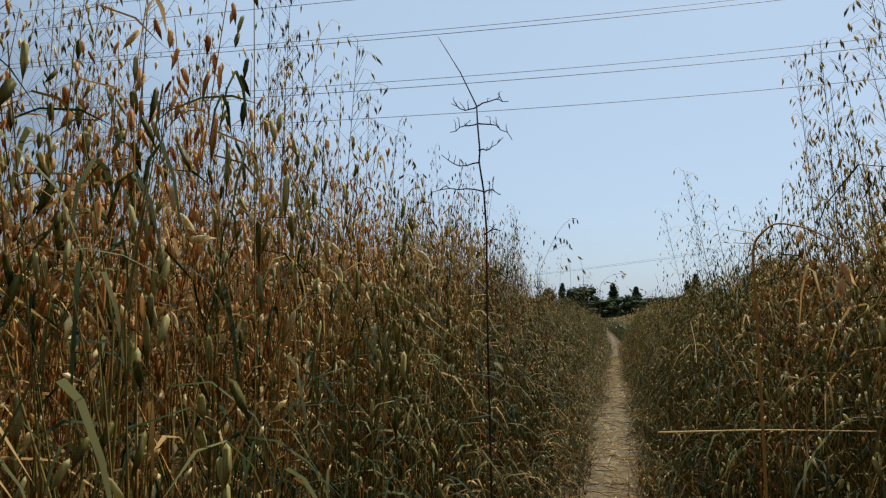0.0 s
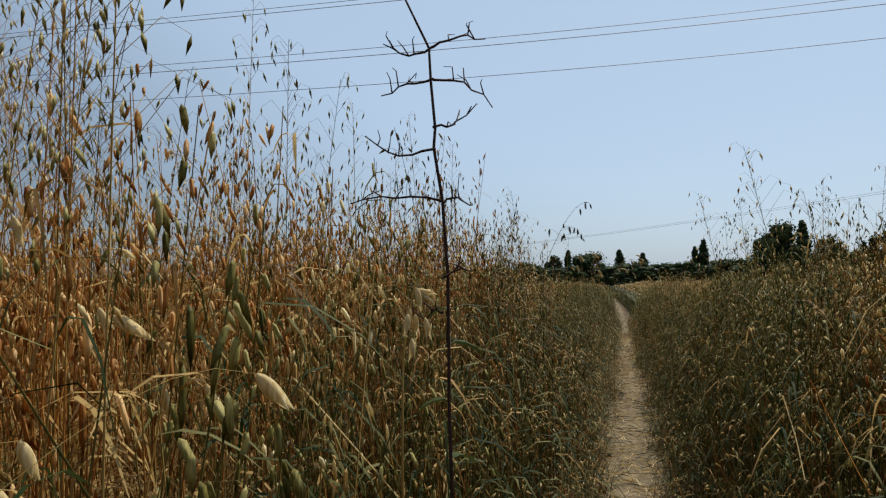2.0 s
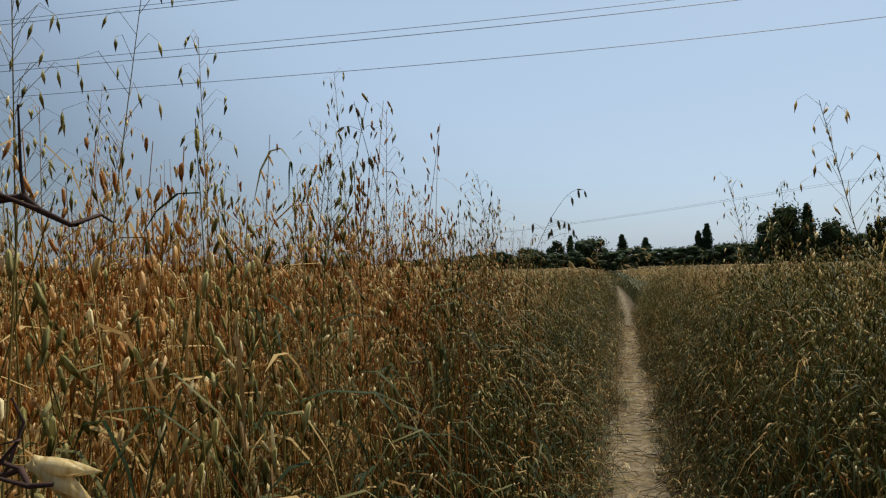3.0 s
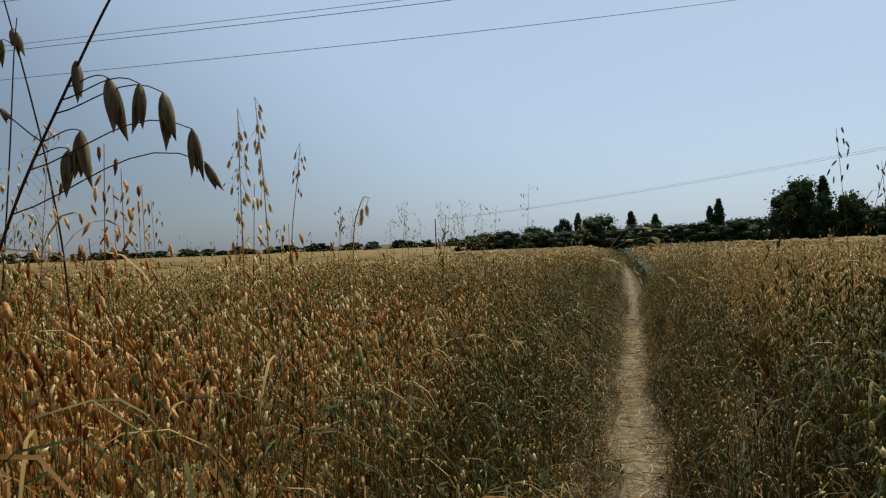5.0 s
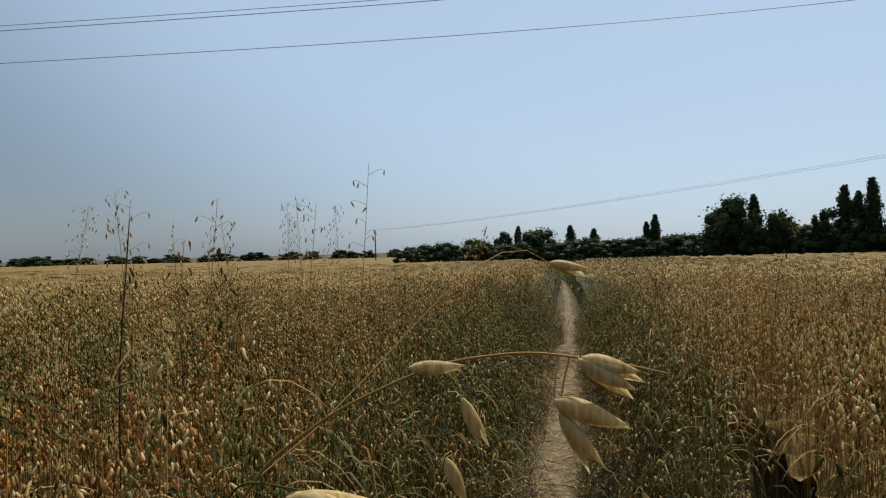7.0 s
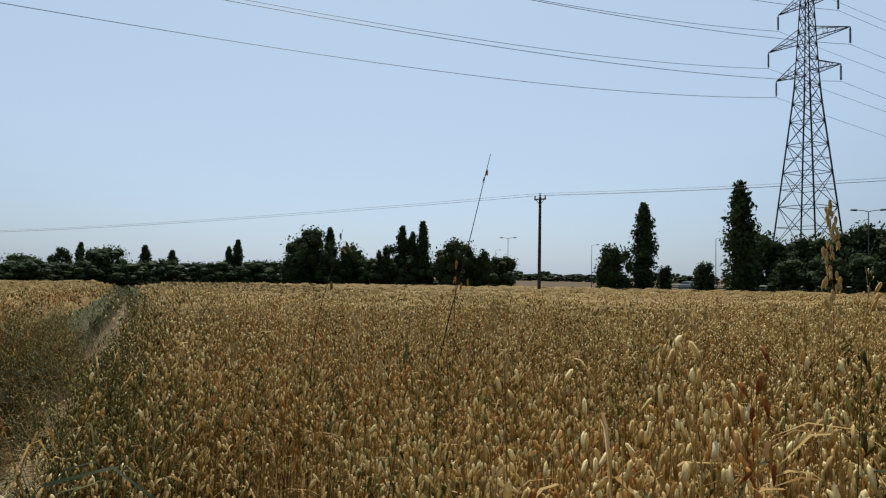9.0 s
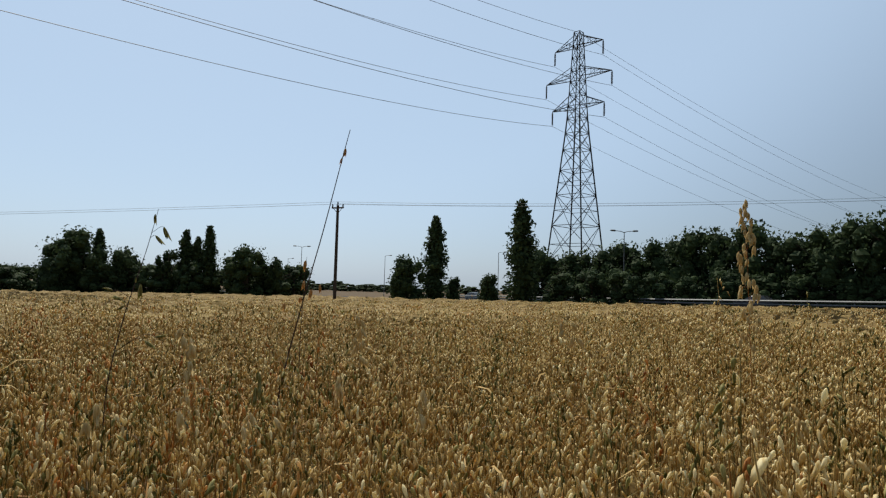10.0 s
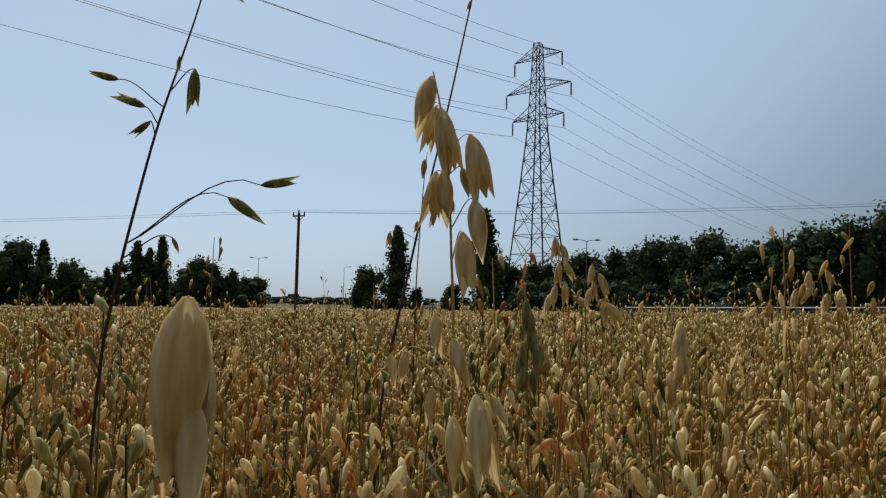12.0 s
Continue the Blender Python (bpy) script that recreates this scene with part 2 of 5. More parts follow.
def blade(b, base, a, L, w, up, m=2, seg=2):
    """A long leaf that rises and droops over."""
    d = np.array([math.cos(a), math.sin(a), 0]); s = np.array([-d[1], d[0], 0.25])
    v, f = [base], []
    for i in range(1, seg + 1):
        k = i / (seg + 1)
        c = base + d * L * k + np.array([0, 0, L * (up * k - (up + 0.35) * k * k)])
        v += [c - s * w * (1 - k * 0.6), c + s * w * (1 - k * 0.6)]
    v.append(base + d * L + np.array([0, 0, -0.35 * L]))
    f.append((0, 1, 2))
    for i in range(seg - 1):
        p = 1 + 2 * i
        f += [(p, p + 2, p + 3), (p, p + 3, p + 1)]
    f.append((2 * seg - 1, 2 * seg + 1, 2 * seg))
    b.add(v, f, m)


def oat_plant(height, husks, leaves, sides=3, panicle=0.2, husk=0.026, spread=0.04, fat=0.34, rise=0.06, fine=False, tilt=0.38):
    """One oat: stem, drooping panicle of husks, long leaves. Returns arrays."""
    b = Bits()
    lean = rng.normal(0, rise, 2)
    zs = np.linspace(0, height, 3)
    stem = np.stack([lean[0] * (zs / height) ** 2 * height, lean[1] * (zs / height) ** 2 * height, zs], 1)
    b.tube(stem, np.linspace(0.0026, 0.001, 3), sides, 0)
    for i in range(husks):
        k = 1 - panicle / height * (i + rng.random()) / husks
        base = np.array([lean[0] * k * k * height, lean[1] * k * k * height, k * height])
        a = rng.random() * 2 * math.pi
        r = spread * (0.4 + 0.8 * rng.random()) * (0.5 + 0.7 * i / husks)
        spikelet(b, base + (r * math.cos(a), r * math.sin(a), 0.01), husk * rng.uniform(0.8, 1.2), husk * fat * rng.uniform(0.8, 1.25), rng.normal(0, tilt, 2), *((5, 1, ((0.05, 0.5), (0.26, 1.0), (0.6, 0.66))) if fine else ((3, 1, ((0.14, 0.85), (0.55, 0.95))) if leaves > 1 else ())))
    for i in range(leaves):
        blade(b, np.array([0, 0, height * rng.uniform(0.3, 0.85)]), rng.random() * 6.28, rng.uniform(0.12, 0.3), rng.uniform(0.0025, 0.0055), rng.uniform(0.3, 1.2), seg=3)
    return b.arrays()


def scatter(name, plants, xy, scale, label, mats=(STALK, HUSK, LEAF), category="oat crop"):
    """Many plants joined into one mesh."""
    vs, fs, ms, n = [], [], [], 0
    pick = rng.integers(0, len(plants), len(xy))
    turn = rng.random(len(xy)) * 6.28
    gz = ground_z(xy[:, 0], xy[:, 1])
    for k, (pv, pf, pm) in enumerate(plants):
        idx = np.nonzero(pick == k)[0]
        if not len(idx):
            continue
        c, s, sc = np.cos(turn[idx]), np.sin(turn[idx]), scale[idx]
        X = (pv[None, :, 0] * c[:, None] - pv[None, :, 1] * s[:, None]) + xy[idx, 0][:, None]
        Y = (pv[None, :, 0] * s[:, None] + pv[None, :, 1] * c[:, None]) + xy[idx, 1][:, None]
        # heads keep their size: only the height of the stem changes
        top = pv[:, 2].max()
        Z = np.where(pv[None, :, 2] > top * 0.7, pv[None, :, 2] - top * 0.7 + 0.7 * top * sc[:, None] + (sc[:, None] - 1) * 0.3 * top, pv[None, :, 2] * (sc[:, None] + (sc[:, None] - 1) * 0.43)) + gz[idx][:, None]
        Z = np.maximum(Z, gz[idx][:, None] - 0.01)
        vs.append(np.stack([X, Y, Z], -1).reshape(-1, 3))
        fs.append((pf[None] + (np.arange(len(idx)) * len(pv))[:, None, None]).reshape(-1, 3) + n)
        ms.append(np.tile(pm, len(idx)))
        n += len(idx) * len(pv)
    ob = mesh_object(name, np.concatenate(vs), np.concatenate(fs), list(mats), np.concatenate(ms), smooth=True)
    return tagged(ob, label, category, kind="stuff")


def crop_height(x, y):
    """Taller and weedier where the walk begins, and longer so to the right of the path."""
    tall = 0.38 * (1 - smooth(5.5, 8.3, y)) * (x < 0) + (0.34 * (1 - smooth(8.0, 10.5, y)) * (0.55 + 0.45 * smooth(0.8, 2.0, x))) * (x >= 0)
    return 1.16 + tall + 0.05 * np.sin(x * 1.3 + y * 0.5) + 0.04 * np.sin(y * 0.9 - x * 0.7)


def keep_off(xy, edge):
    return xy[(xy[:, 0] > path_edge(1, xy[:, 1]) + edge) | (xy[:, 0] < path_edge(-1, xy[:, 1]) - edge)]


def area(x0, x1, y0, y1, density):
    n = int((x1 - x0) * (y1 - y0) * density)
    xy = np.stack([rng.uniform(x0, x1, n), rng.uniform(y0, y1, n)], 1)
    # a trodden gap where one steps off the path into the crop
    gap = np.interp(xy[:, 1], (8.0, 10.0, 10.8, 11.5, 12.5), (0.1, 0.65, 0.85, 0.9, 1.2))
    return xy[(np.abs(xy[:, 0] - gap) > 0.17) | (xy[:, 1] < 9.7) | (xy[:, 1] > 12.5)]


def seen(xy):
    """The side of the field that lies ahead of the walk, to both sides."""
    return xy[(xy[:, 1] > 1.0 - 0.25 * np.abs(xy[:, 0])) & (xy[:, 0] > -1.6 * (xy[:, 1] + 0.5) - 1)]


def rim(xy):
    """Distance from the stretch that is walked."""
    dx = np.where(xy[:, 1] > 9, np.abs(xy[:, 0] - np.clip((xy[:, 1] - 9) * 0.33, 0, 1.3)), np.abs(xy[:, 0]))
    return np.hypot(dx, np.maximum(0, np.maximum(1 - xy[:, 1], xy[:, 1] - 12.6)))


def crop(name, plants, xy, label):
    """Oats of one stretch, in three degrees of ripeness by where they grow."""
    h = crop_height(xy[:, 0], xy[:, 1]) * rng.normal(1, 0.09, len(xy))
    # single taller heads stand out of the crop
    share = 0.035 * (xy[:, 0] < -0.5) * (xy[:, 1] > 6) * (xy[:, 1] < 11) + 0.015 * (xy[:, 0] > 0.9) * (xy[:, 1] < 10)
    h = h + (rng.random(len(xy)) < share) * (rim(xy) > 0.8) * (rim(xy) < 5) * rng.uniform(0.2, 0.55, len(xy))
    # the worn side of the crop is shorter towards the path
    off = xy[:, 0] - bend(xy[:, 1])
    h *= 0.6 + 0.4 * smooth(0.2, 0.75, np.abs(off))
    # the walker's way at the end parts the taller heads
    near = (np.abs(xy[:, 0] - np.clip(0.5 + (xy[:, 1] - 9.9) * 0.22, 0.45, 1.25)) < 0.2) & (xy[:, 1] > 9.3) & (xy[:, 1] < 12.6)
    h = np.where(near, np.minimum(h, 1.1), h)
    h = np.where(np.hypot(xy[:, 0] - 1.15, xy[:, 1] - 12.2) < 0.9, np.minimum(h, 1.17 + 0.05 * np.sin(xy[:, 0] * 40)), h)
    x, y = xy[:, 0], xy[:, 1]
    wave = 0.5 + 0.3 * np.sin(x * 1.1 + 0.6 * y) * np.cos(0.5 * x - 0.8 * y) + 0.25 * np.sin(0.23 * x - 0.31 * y + 1)
    green = 0.85 * (1 - smooth(0.5, 1.0, np.abs(off))) + 0.2 * smooth(0.9, 1.6, x) * (y < 9.5) * smooth(4.5, 6.5, y) + 0.25 * wave * smooth(-2.2, -3.5, x) + 0.06
    green = green + 0.12 * smooth(-0.5, -0.9, x) * smooth(6.5, 8, y) + 0.65 * smooth(0.3, 0.6, x) * (1 - smooth(1.2, 2.4, x)) * (y < 9.6) * smooth(4.5, 6.5, y) + 0.45 * smooth(-1.6, -2.4, x) * smooth(5, 7, y) * (1 - smooth(11, 14, y)) + 0.2 * smooth(-0.5, -0.9, x) * (1 - smooth(2.4, 3.0, y)) + 0.12 * smooth(0.7, 1.0, x) * (y > 9) + 0.42 * smooth(-0.3, -0.5, x) * (1 - smooth(2.5, 5, -x)) * smooth(9.5, 11, y) * (1 - smooth(17, 24, y))
    red = (0.62 + 0.25 * (y < 7.5)) * smooth(-0.5, -0.9, x) * (1 - smooth(1.9, 3.0, -x) * 0.8) * (1 - 0.5 * smooth(10, 13, y)) * (0.55 + wave) + 0.08 * smooth(0.7, 1.1, x) * (1 - smooth(1.9, 3.2, x)) * (y > 8) + 0.75 * smooth(0.55, 0.85, x) * (1 - smooth(4.5, 6.5, y)) + 0.08 * wave + 0.3 * (y < 7.5) * (x < 0)
    roll = rng.random(len(xy))
    sort = np.where(roll < green, 0, np.where(rng.random(len(xy)) < red, 1, 2))
    for k, mats, word in ((0, (GREEN_STALK, GREEN_HUSK, VERGE), "green-tinged unripe oats beside the path"), (1, (STALK, HUSK, LEAF), "reddish-brown " + label), (2, (GOLD_STALK, GOLD_HUSK, LEAF), "golden " + label)):
        if (sort == k).sum():
            scatter(name, plants, xy[sort == k], h[sort == k], word, mats)


weedy_plants = [oat_plant(1.0, 9, 5, panicle=0.36, husk=0.038, spread=0.055, fat=0.23, rise=0.1, tilt=0.3) for _ in range(16)]
stout_plants = [oat_plant(1.0, 10, 5, panicle=0.4, husk=0.05, spread=0.05, fat=0.27, rise=0.08, tilt=0.25) for _ in range(10)]
outer_plants = [oat_plant(1.0, 8, 1, panicle=0.36, husk=0.038, spread=0.055, fat=0.23, rise=0.1, tilt=0.3) for _ in range(12)]
near_plants = [oat_plant(1.0, 11, 3, panicle=0.24, husk=0.037, spread=0.05, fat=0.26, tilt=0.32) for _ in range(14)]
fine_plants = [oat_plant(1.0, 14, 2, panicle=0.26, husk=0.031, spread=0.055, fat=0.27, fine=True, tilt=0.42) for _ in range(12)]
mid_plants = [oat_plant(1.0, 10, 1, 3, 0.25, 0.038, 0.06, 0.27, tilt=0.4) for _ in range(12)]
wide_plants = [oat_plant(1.0, 6, 0, 3, 0.3, 0.055, 0.09, 0.27) for _ in range(10)]
far_plants = []
for _ in range(8):
    b = Bits()
    for i in range(5):
        spikelet(b, np.array([*rng.normal(0, 0.2, 2), 1.0 - 0.1 * rng.random()]), 0.13, 0.04, rng.normal(0, 0.35, 2))
    far_plants.append(b.arrays())

p = seen(keep_off(area(-2, 3.2, 0.5, 15, 190), 0.12)); p = p[rim(p) < 1.5]
p = p[rng.random(len(p)) < 0.12 + 0.88 * smooth(0.35, 0.95, np.abs(p[:, 0]))]
last = np.hypot(p[:, 0] - 1.4, p[:, 1] - 12.5) < 1.25
crop("oat_crop_at_hand", fine_plants, p[last], "ripe oat plants with drooping papery husks")
p = p[~last]
weedy = p[:, 1] + rng.normal(0, 0.5, len(p)) < 7.2
stout = weedy & (p[:, 0] < -0.4) & (p[:, 1] < 3.3) & (rng.random(len(p)) < 0.4)
crop("oat_crop_stout", stout_plants, p[stout], "tall oats with large hanging husks")
crop("oat_crop_weedy", weedy_plants, p[weedy & ~stout], "slender oats and grass stems in a tangle")
p = p[~weedy]
crop("oat_crop_beside_path", near_plants, p, "ripe oat plants with drooping husks beside the path")
p = seen(keep_off(area(-5, 6, 0, 18, 145), 0.12)); r_ = rim(p); p = p[(r_ >= 1.5) & (r_ < 4)]
weedy = p[:, 1] + rng.normal(0, 0.5, len(p)) < 6.6
crop("oat_crop_weedy", outer_plants, p[weedy], "slender oats and grass stems in a tangle")
p = p[~weedy]
crop("oat_crop_middle", mid_plants, p, "ripe straw-coloured oat plants filling the field")
p = seen(keep_off(area(-11, 12, 0, 24, 42), 0.12)); r_ = rim(p); p = p[(r_ >= 4) & (r_ < 10)]
crop("oat_crop_open_field", wide_plants, p, "ripe oats in the open field")
p = seen(area(-45, 45, 2, 60, 2.8)); r_ = rim(p); p = p[(r_ >= 10) & (np.abs(p[:, 0]) > 0.4)]
crop("oat_crop_distant", far_plants, p, "ripe oats blurring together in the distance")

# leafy green growth along the path
verge_plants = []
for _ in range(16):
    b = Bits()
    h = rng.uniform(0.6, 1.0)
    for i in range(2):
        f0 = np.array([*rng.normal(0, 0.02, 2), 0.0])
        b.tube([f0, f0 + (*rng.normal(0, 0.04, 2), h * 0.6), f0 + (*rng.normal(0, 0.1, 2), h * rng.uniform(0.8, 1.0))], [0.0022, 0.0018, 0.0008], 3, 0)
    for i in range(8):
        blade(b, np.array([*rng.normal(0, 0.03, 2), h * rng.uniform(0.15, 0.92)]), rng.random() * 6.28, rng.uniform(0.08, 0.24), rng.uniform(0.0018, 0.0046), rng.uniform(0.6, 2.2), seg=3)
    for i in range(3):
        spikelet(b, np.array([*rng.normal(0, 0.07, 2), h * rng.uniform(0.6, 1.0)]), 0.032, 0.008, rng.normal(0, 0.9, 2))
    verge_plants.append(b.arrays())
p = seen(keep_off(area(-1.25, 1.9, 0.8, 24, 190), 0.0))
edge = np.abs(p[:, 0]) - 0.4 * (p[:, 0] > 0) * (p[:, 1] < 9.6) * smooth(4.5, 6, p[:, 1]) + 0.15 * (p[:, 0] < 0)
p = p[rng.random(len(p)) < 1.1 - 0.9 * smooth(0.6, 1.2, edge)]
p = p[~((p[:, 0] > 0.66) & (p[:, 1] > 9.6) & (p[:, 1] < 13.5))]
lush = (0.35 + 0.85 * smooth(0.18, 0.62, np.abs(p[:, 0]))) * (1.1 + 0.2 * (1 - smooth(5.5, 9, p[:, 1]))) * rng.uniform(0.7, 1.15, len(p))
dry = rng.random(len(p)) < 0.22
scatter("verge_grass", verge_plants, p[~dry], lush[~dry], "tangled dark green grass along the path edge", (GREEN_STALK, GOLD_HUSK, VERGE), "grass")
scatter("dry_verge_grass", verge_plants, p[dry], lush[dry], "dry reddish-brown grass along the path edge", (STALK, GOLD_HUSK, LEAF), "grass")
q = np.stack([rng.uniform(-0.95, 0.95, 3000), 24 + 86 * rng.random(3000) ** 1.5], 1)
q = q[np.abs(q[:, 0]) > 0.38 - 0.25 * smooth(28, 60, q[:, 1])]
q[:, 0] += bend(q[:, 1])
scatter("far_verge_grass", [(v * (1.7, 1.7, 1.0), f, m) for v, f, m in verge_plants], q, rng.uniform(0.6, 1.0, len(q)), "dark green growth along the path far ahead", (GREEN_STALK, GREEN_HUSK, VERGE), "grass")


# Bumpy sheet for the crop's mass; its golden-brown tone includes the stems' self-shade.
def canopy(name, xs, ys, rough, label, mat=SHADED_CANOPY):
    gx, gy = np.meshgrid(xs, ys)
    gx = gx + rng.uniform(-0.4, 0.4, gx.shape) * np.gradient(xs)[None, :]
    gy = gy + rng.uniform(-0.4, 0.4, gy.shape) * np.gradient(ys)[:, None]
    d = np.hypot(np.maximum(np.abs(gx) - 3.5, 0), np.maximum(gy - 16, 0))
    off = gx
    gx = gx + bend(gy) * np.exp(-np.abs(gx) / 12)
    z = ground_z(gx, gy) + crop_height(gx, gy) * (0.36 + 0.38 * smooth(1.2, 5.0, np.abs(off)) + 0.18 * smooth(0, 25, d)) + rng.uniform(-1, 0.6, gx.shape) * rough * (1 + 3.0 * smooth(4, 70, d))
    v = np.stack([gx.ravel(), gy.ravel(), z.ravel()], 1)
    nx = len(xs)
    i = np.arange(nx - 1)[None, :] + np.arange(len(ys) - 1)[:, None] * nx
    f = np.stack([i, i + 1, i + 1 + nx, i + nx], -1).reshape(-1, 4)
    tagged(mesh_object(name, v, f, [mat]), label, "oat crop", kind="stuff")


gy_near = np.concatenate([-np.geomspace(60, 2.2, 40), np.arange(-2, 24, 0.12), np.geomspace(24.2, 112, 120)])
canopy("oat_undergrowth", np.concatenate([np.arange(1.25, 14, 0.12), np.geomspace(14.3, 60, 60)]), gy_near, 0.1, "dense golden-brown oats of the open field, shade between stalks in their colour")
canopy("oat_undergrowth", -np.concatenate([np.arange(1.25, 14, 0.12), np.geomspace(14.3, 420, 90)])[::-1], gy_near, 0.1, "dense golden-brown oats of the open field, shade between stalks in their colour")
canopy("oat_undergrowth", np.linspace(-1.3, -0.5, 8), np.geomspace(17, 112, 70), 0.08, "dark green growth beside the path far ahead", GREEN_CANOPY)
canopy("oat_undergrowth", np.linspace(0.5, 1.3, 8), np.geomspace(17, 112, 70), 0.08, "dark green growth beside the path far ahead", GREEN_CANOPY)
canopy("oat_undergrowth", -np.geomspace(0.8, 420, 60)[::-1], np.geomspace(112.5, 300, 40), 0.1, "oats at the far side of the field, shade between stalks in their colour")


# ---- tall wild oats ----
def shell(top, tip, width, side, gape, rings=8, arc=6):
    """A papery husk scale: a pointed boat-shaped half shell from top to tip, its tip bent out to one side by gape."""
    top, tip, side = np.array(top, float), np.array(tip, float), np.array(side, float)
    axis = tip - top
    L = np.linalg.norm(axis)
    axis /= L
    side = side - axis * (side @ axis)
    side /= np.linalg.norm(side) + 1e-9
    cross = np.cross(axis, side)
    v, f = [], []
    for i in range(rings + 1):
        k = i / rings
        w = width * 0.5 * max(0.03, math.sin(math.pi * min(1, 0.05 + k ** 0.8 * 0.95)) ** 0.95) * (1.08 - 0.2 * k)
        mid = top + axis * L * k + side * L * gape * k * k
        for j in range(arc + 1):
            a = math.pi * (j / arc - 0.5) * 1.15
            v.append(mid + side * w * math.cos(a) * 0.85 + cross * w * math.sin(a))
    n = arc + 1
    for i in range(rings):
        for j in range(arc):
            p = i * n + j
            f += [(p, p + 1, p + 1 + n), (p, p + 1 + n, p + n)]
    return v, f


def papery_husk(root, top, tip, fat, skin, r):
    """An open oat husk: the grain inside, and two pointed scales that gape at the tip."""
    top, tip = np.array(top, float), np.array(tip, float)
    L = np.linalg.norm(tip - top)
    a = r.random() * 3.14
    side = np.array([math.cos(a), math.sin(a), r.normal(0, 0.15)])
    d = (tip - top) / L
    g = Bits()
    g.tube([top + d * L * k for k in (0.02, 0.12, 0.35, 0.6, 0.8)], [L * fat * w for w in (0.08, 0.24, 0.36, 0.26, 0.03)], 6, 1)
    body = g.object("husk", skin, root, True)
    for q, (gape, grow) in enumerate(((r.uniform(0.08, 0.26), 1.0), (r.uniform(0.05, 0.2), r.uniform(0.82, 0.97)))):
        gl = Bits()
        gl.add(*shell(top, top + (tip - top) * grow, L * fat, side * (1, -1)[q], gape), 1)
        gl.object("glume", skin, body, True)


def spray(name, label, stem, husks, skin, thick=0.0014, fat=0.3):
    """A single oat: stem points from low to high, and husks as pairs of top and tip, each hung on the stem by a fine stalk."""
    r = np.random.default_rng(int(1000 * abs(stem[0][0])) + len(husks))
    P = np.array(stem, float)
    foot = P[0] + (P[0] - P[1]) * 0.6
    foot[2] = float(ground_z(foot[0], foot[1]))
    root = new(name); root.location = tuple(foot)
    tagged(root, label, "wild oat" if "wild" in name else "oat", {"wild_oat": "tall wild oats", "bent_oat": "bent oats by the path"}.get(name, "single oat heads"))
    P = np.concatenate([[foot], P]) - foot
    t = np.linspace(0, len(P) - 1, 8 * len(P))
    c = np.stack([np.interp(t, np.arange(len(P)), P[:, k]) for k in range(3)], 1)
    for _ in range(6):
        c[1:-1] = (c[:-2] + c[1:-1] + c[2:]) / 3
    s = Bits(); s.tube(c, np.linspace(thick, thick * 0.4, len(c)), 6, 0); s.object("stem", [skin[0]], root, True)
    for top, tip in husks:
        top, tip = np.array(top) - foot, np.array(tip) - foot
        gap = np.linalg.norm(c - top, axis=1)
        low = gap + 0.8 * np.maximum(0, c[:, 2] - top[2] + 0.3 * gap)  # stalks leave the stem below the husk
        q = c[int(np.argmin(low))]
        b = Bits()
        rise = np.array([0, 0, 0.18 * np.linalg.norm(top - q)])
        arc = [q + (top - q) * k + rise * 2.6 * k * k * (1 - k) * 1.6 for k in np.linspace(0, 1, 9)]
        b.tube(arc, np.linspace(thick * 0.45, thick * 0.28, 9), 4, 0)
        b.object("husk_stalk", [skin[0]], root, True)
        papery_husk(root, top, tip, fat, skin, r)
    return root


def wild_oat(name, height, husks, panicle, spread, label, husk=0.03, lean=(0.0, 0.0), seed=0, detail=3, bare=0.0, thick=0.0032, skin=None):
    """A wild oat: one thing with stem, panicle and leaf."""
    r = np.random.default_rng(seed)
    skin = skin or [STALK, GOLD_HUSK]
    root = new(name)
    tagged(root, label, "wild oat" if "wild" in name else "oat", "tall wild oats" if "wild" in name else "single oat heads")

    def at(k):
        return np.array([lean[0] * k ** 1.6, lean[1] * k ** 1.6, k * height])

    s = Bits()
    s.tube([at(k) for k in np.linspace(0, 1, 7)], np.linspace(thick, min(0.0007, thick * 0.2), 7), 5, 0)
    s.object("stem", [skin[0]], root, True)
    b = Bits()
    for i in range(husks):
        k = 1 - panicle / height * (i + r.random()) / husks * (1 - bare)
        base = at(k)
        a = r.random() * 6.28
        L = spread * r.uniform(0.35, 1.0) * (0.35 + 0.8 * i / husks)
        mid = base + (L * 0.6 * math.cos(a), L * 0.6 * math.sin(a), L * 0.75)
        tip = base + (L * math.cos(a), L * math.sin(a), L * 0.55)
        b.tube([base, mid, tip], [0.0006, 0.0005, 0.0004], 3, 0)
        ln = r.normal(0, 0.25 if detail < 4 else 0.07, 2)
        if detail > 3:
            papery_husk(root, tip, tip + np.array([ln[0], ln[1], -1.0]) * husk * r.uniform(0.85, 1.15), 0.34, skin, r)
        else:
            spikelet(b, tip, husk * r.uniform(0.85, 1.2), husk * 0.24 * r.uniform(0.8, 1.2), ln, detail, 1, ((0.4, 1.0),))
    tagged(b.object("panicle", skin, root, True), kind="stuff")
    for i in range(2):
        lf = Bits()
        blade(lf, at(r.uniform(0.35, 0.7)), r.random() * 6.28, r.uniform(0.15, 0.3), 0.004, 0.9, 0, 3)
        lf.object("leaf", [LEAF], root)
    return root


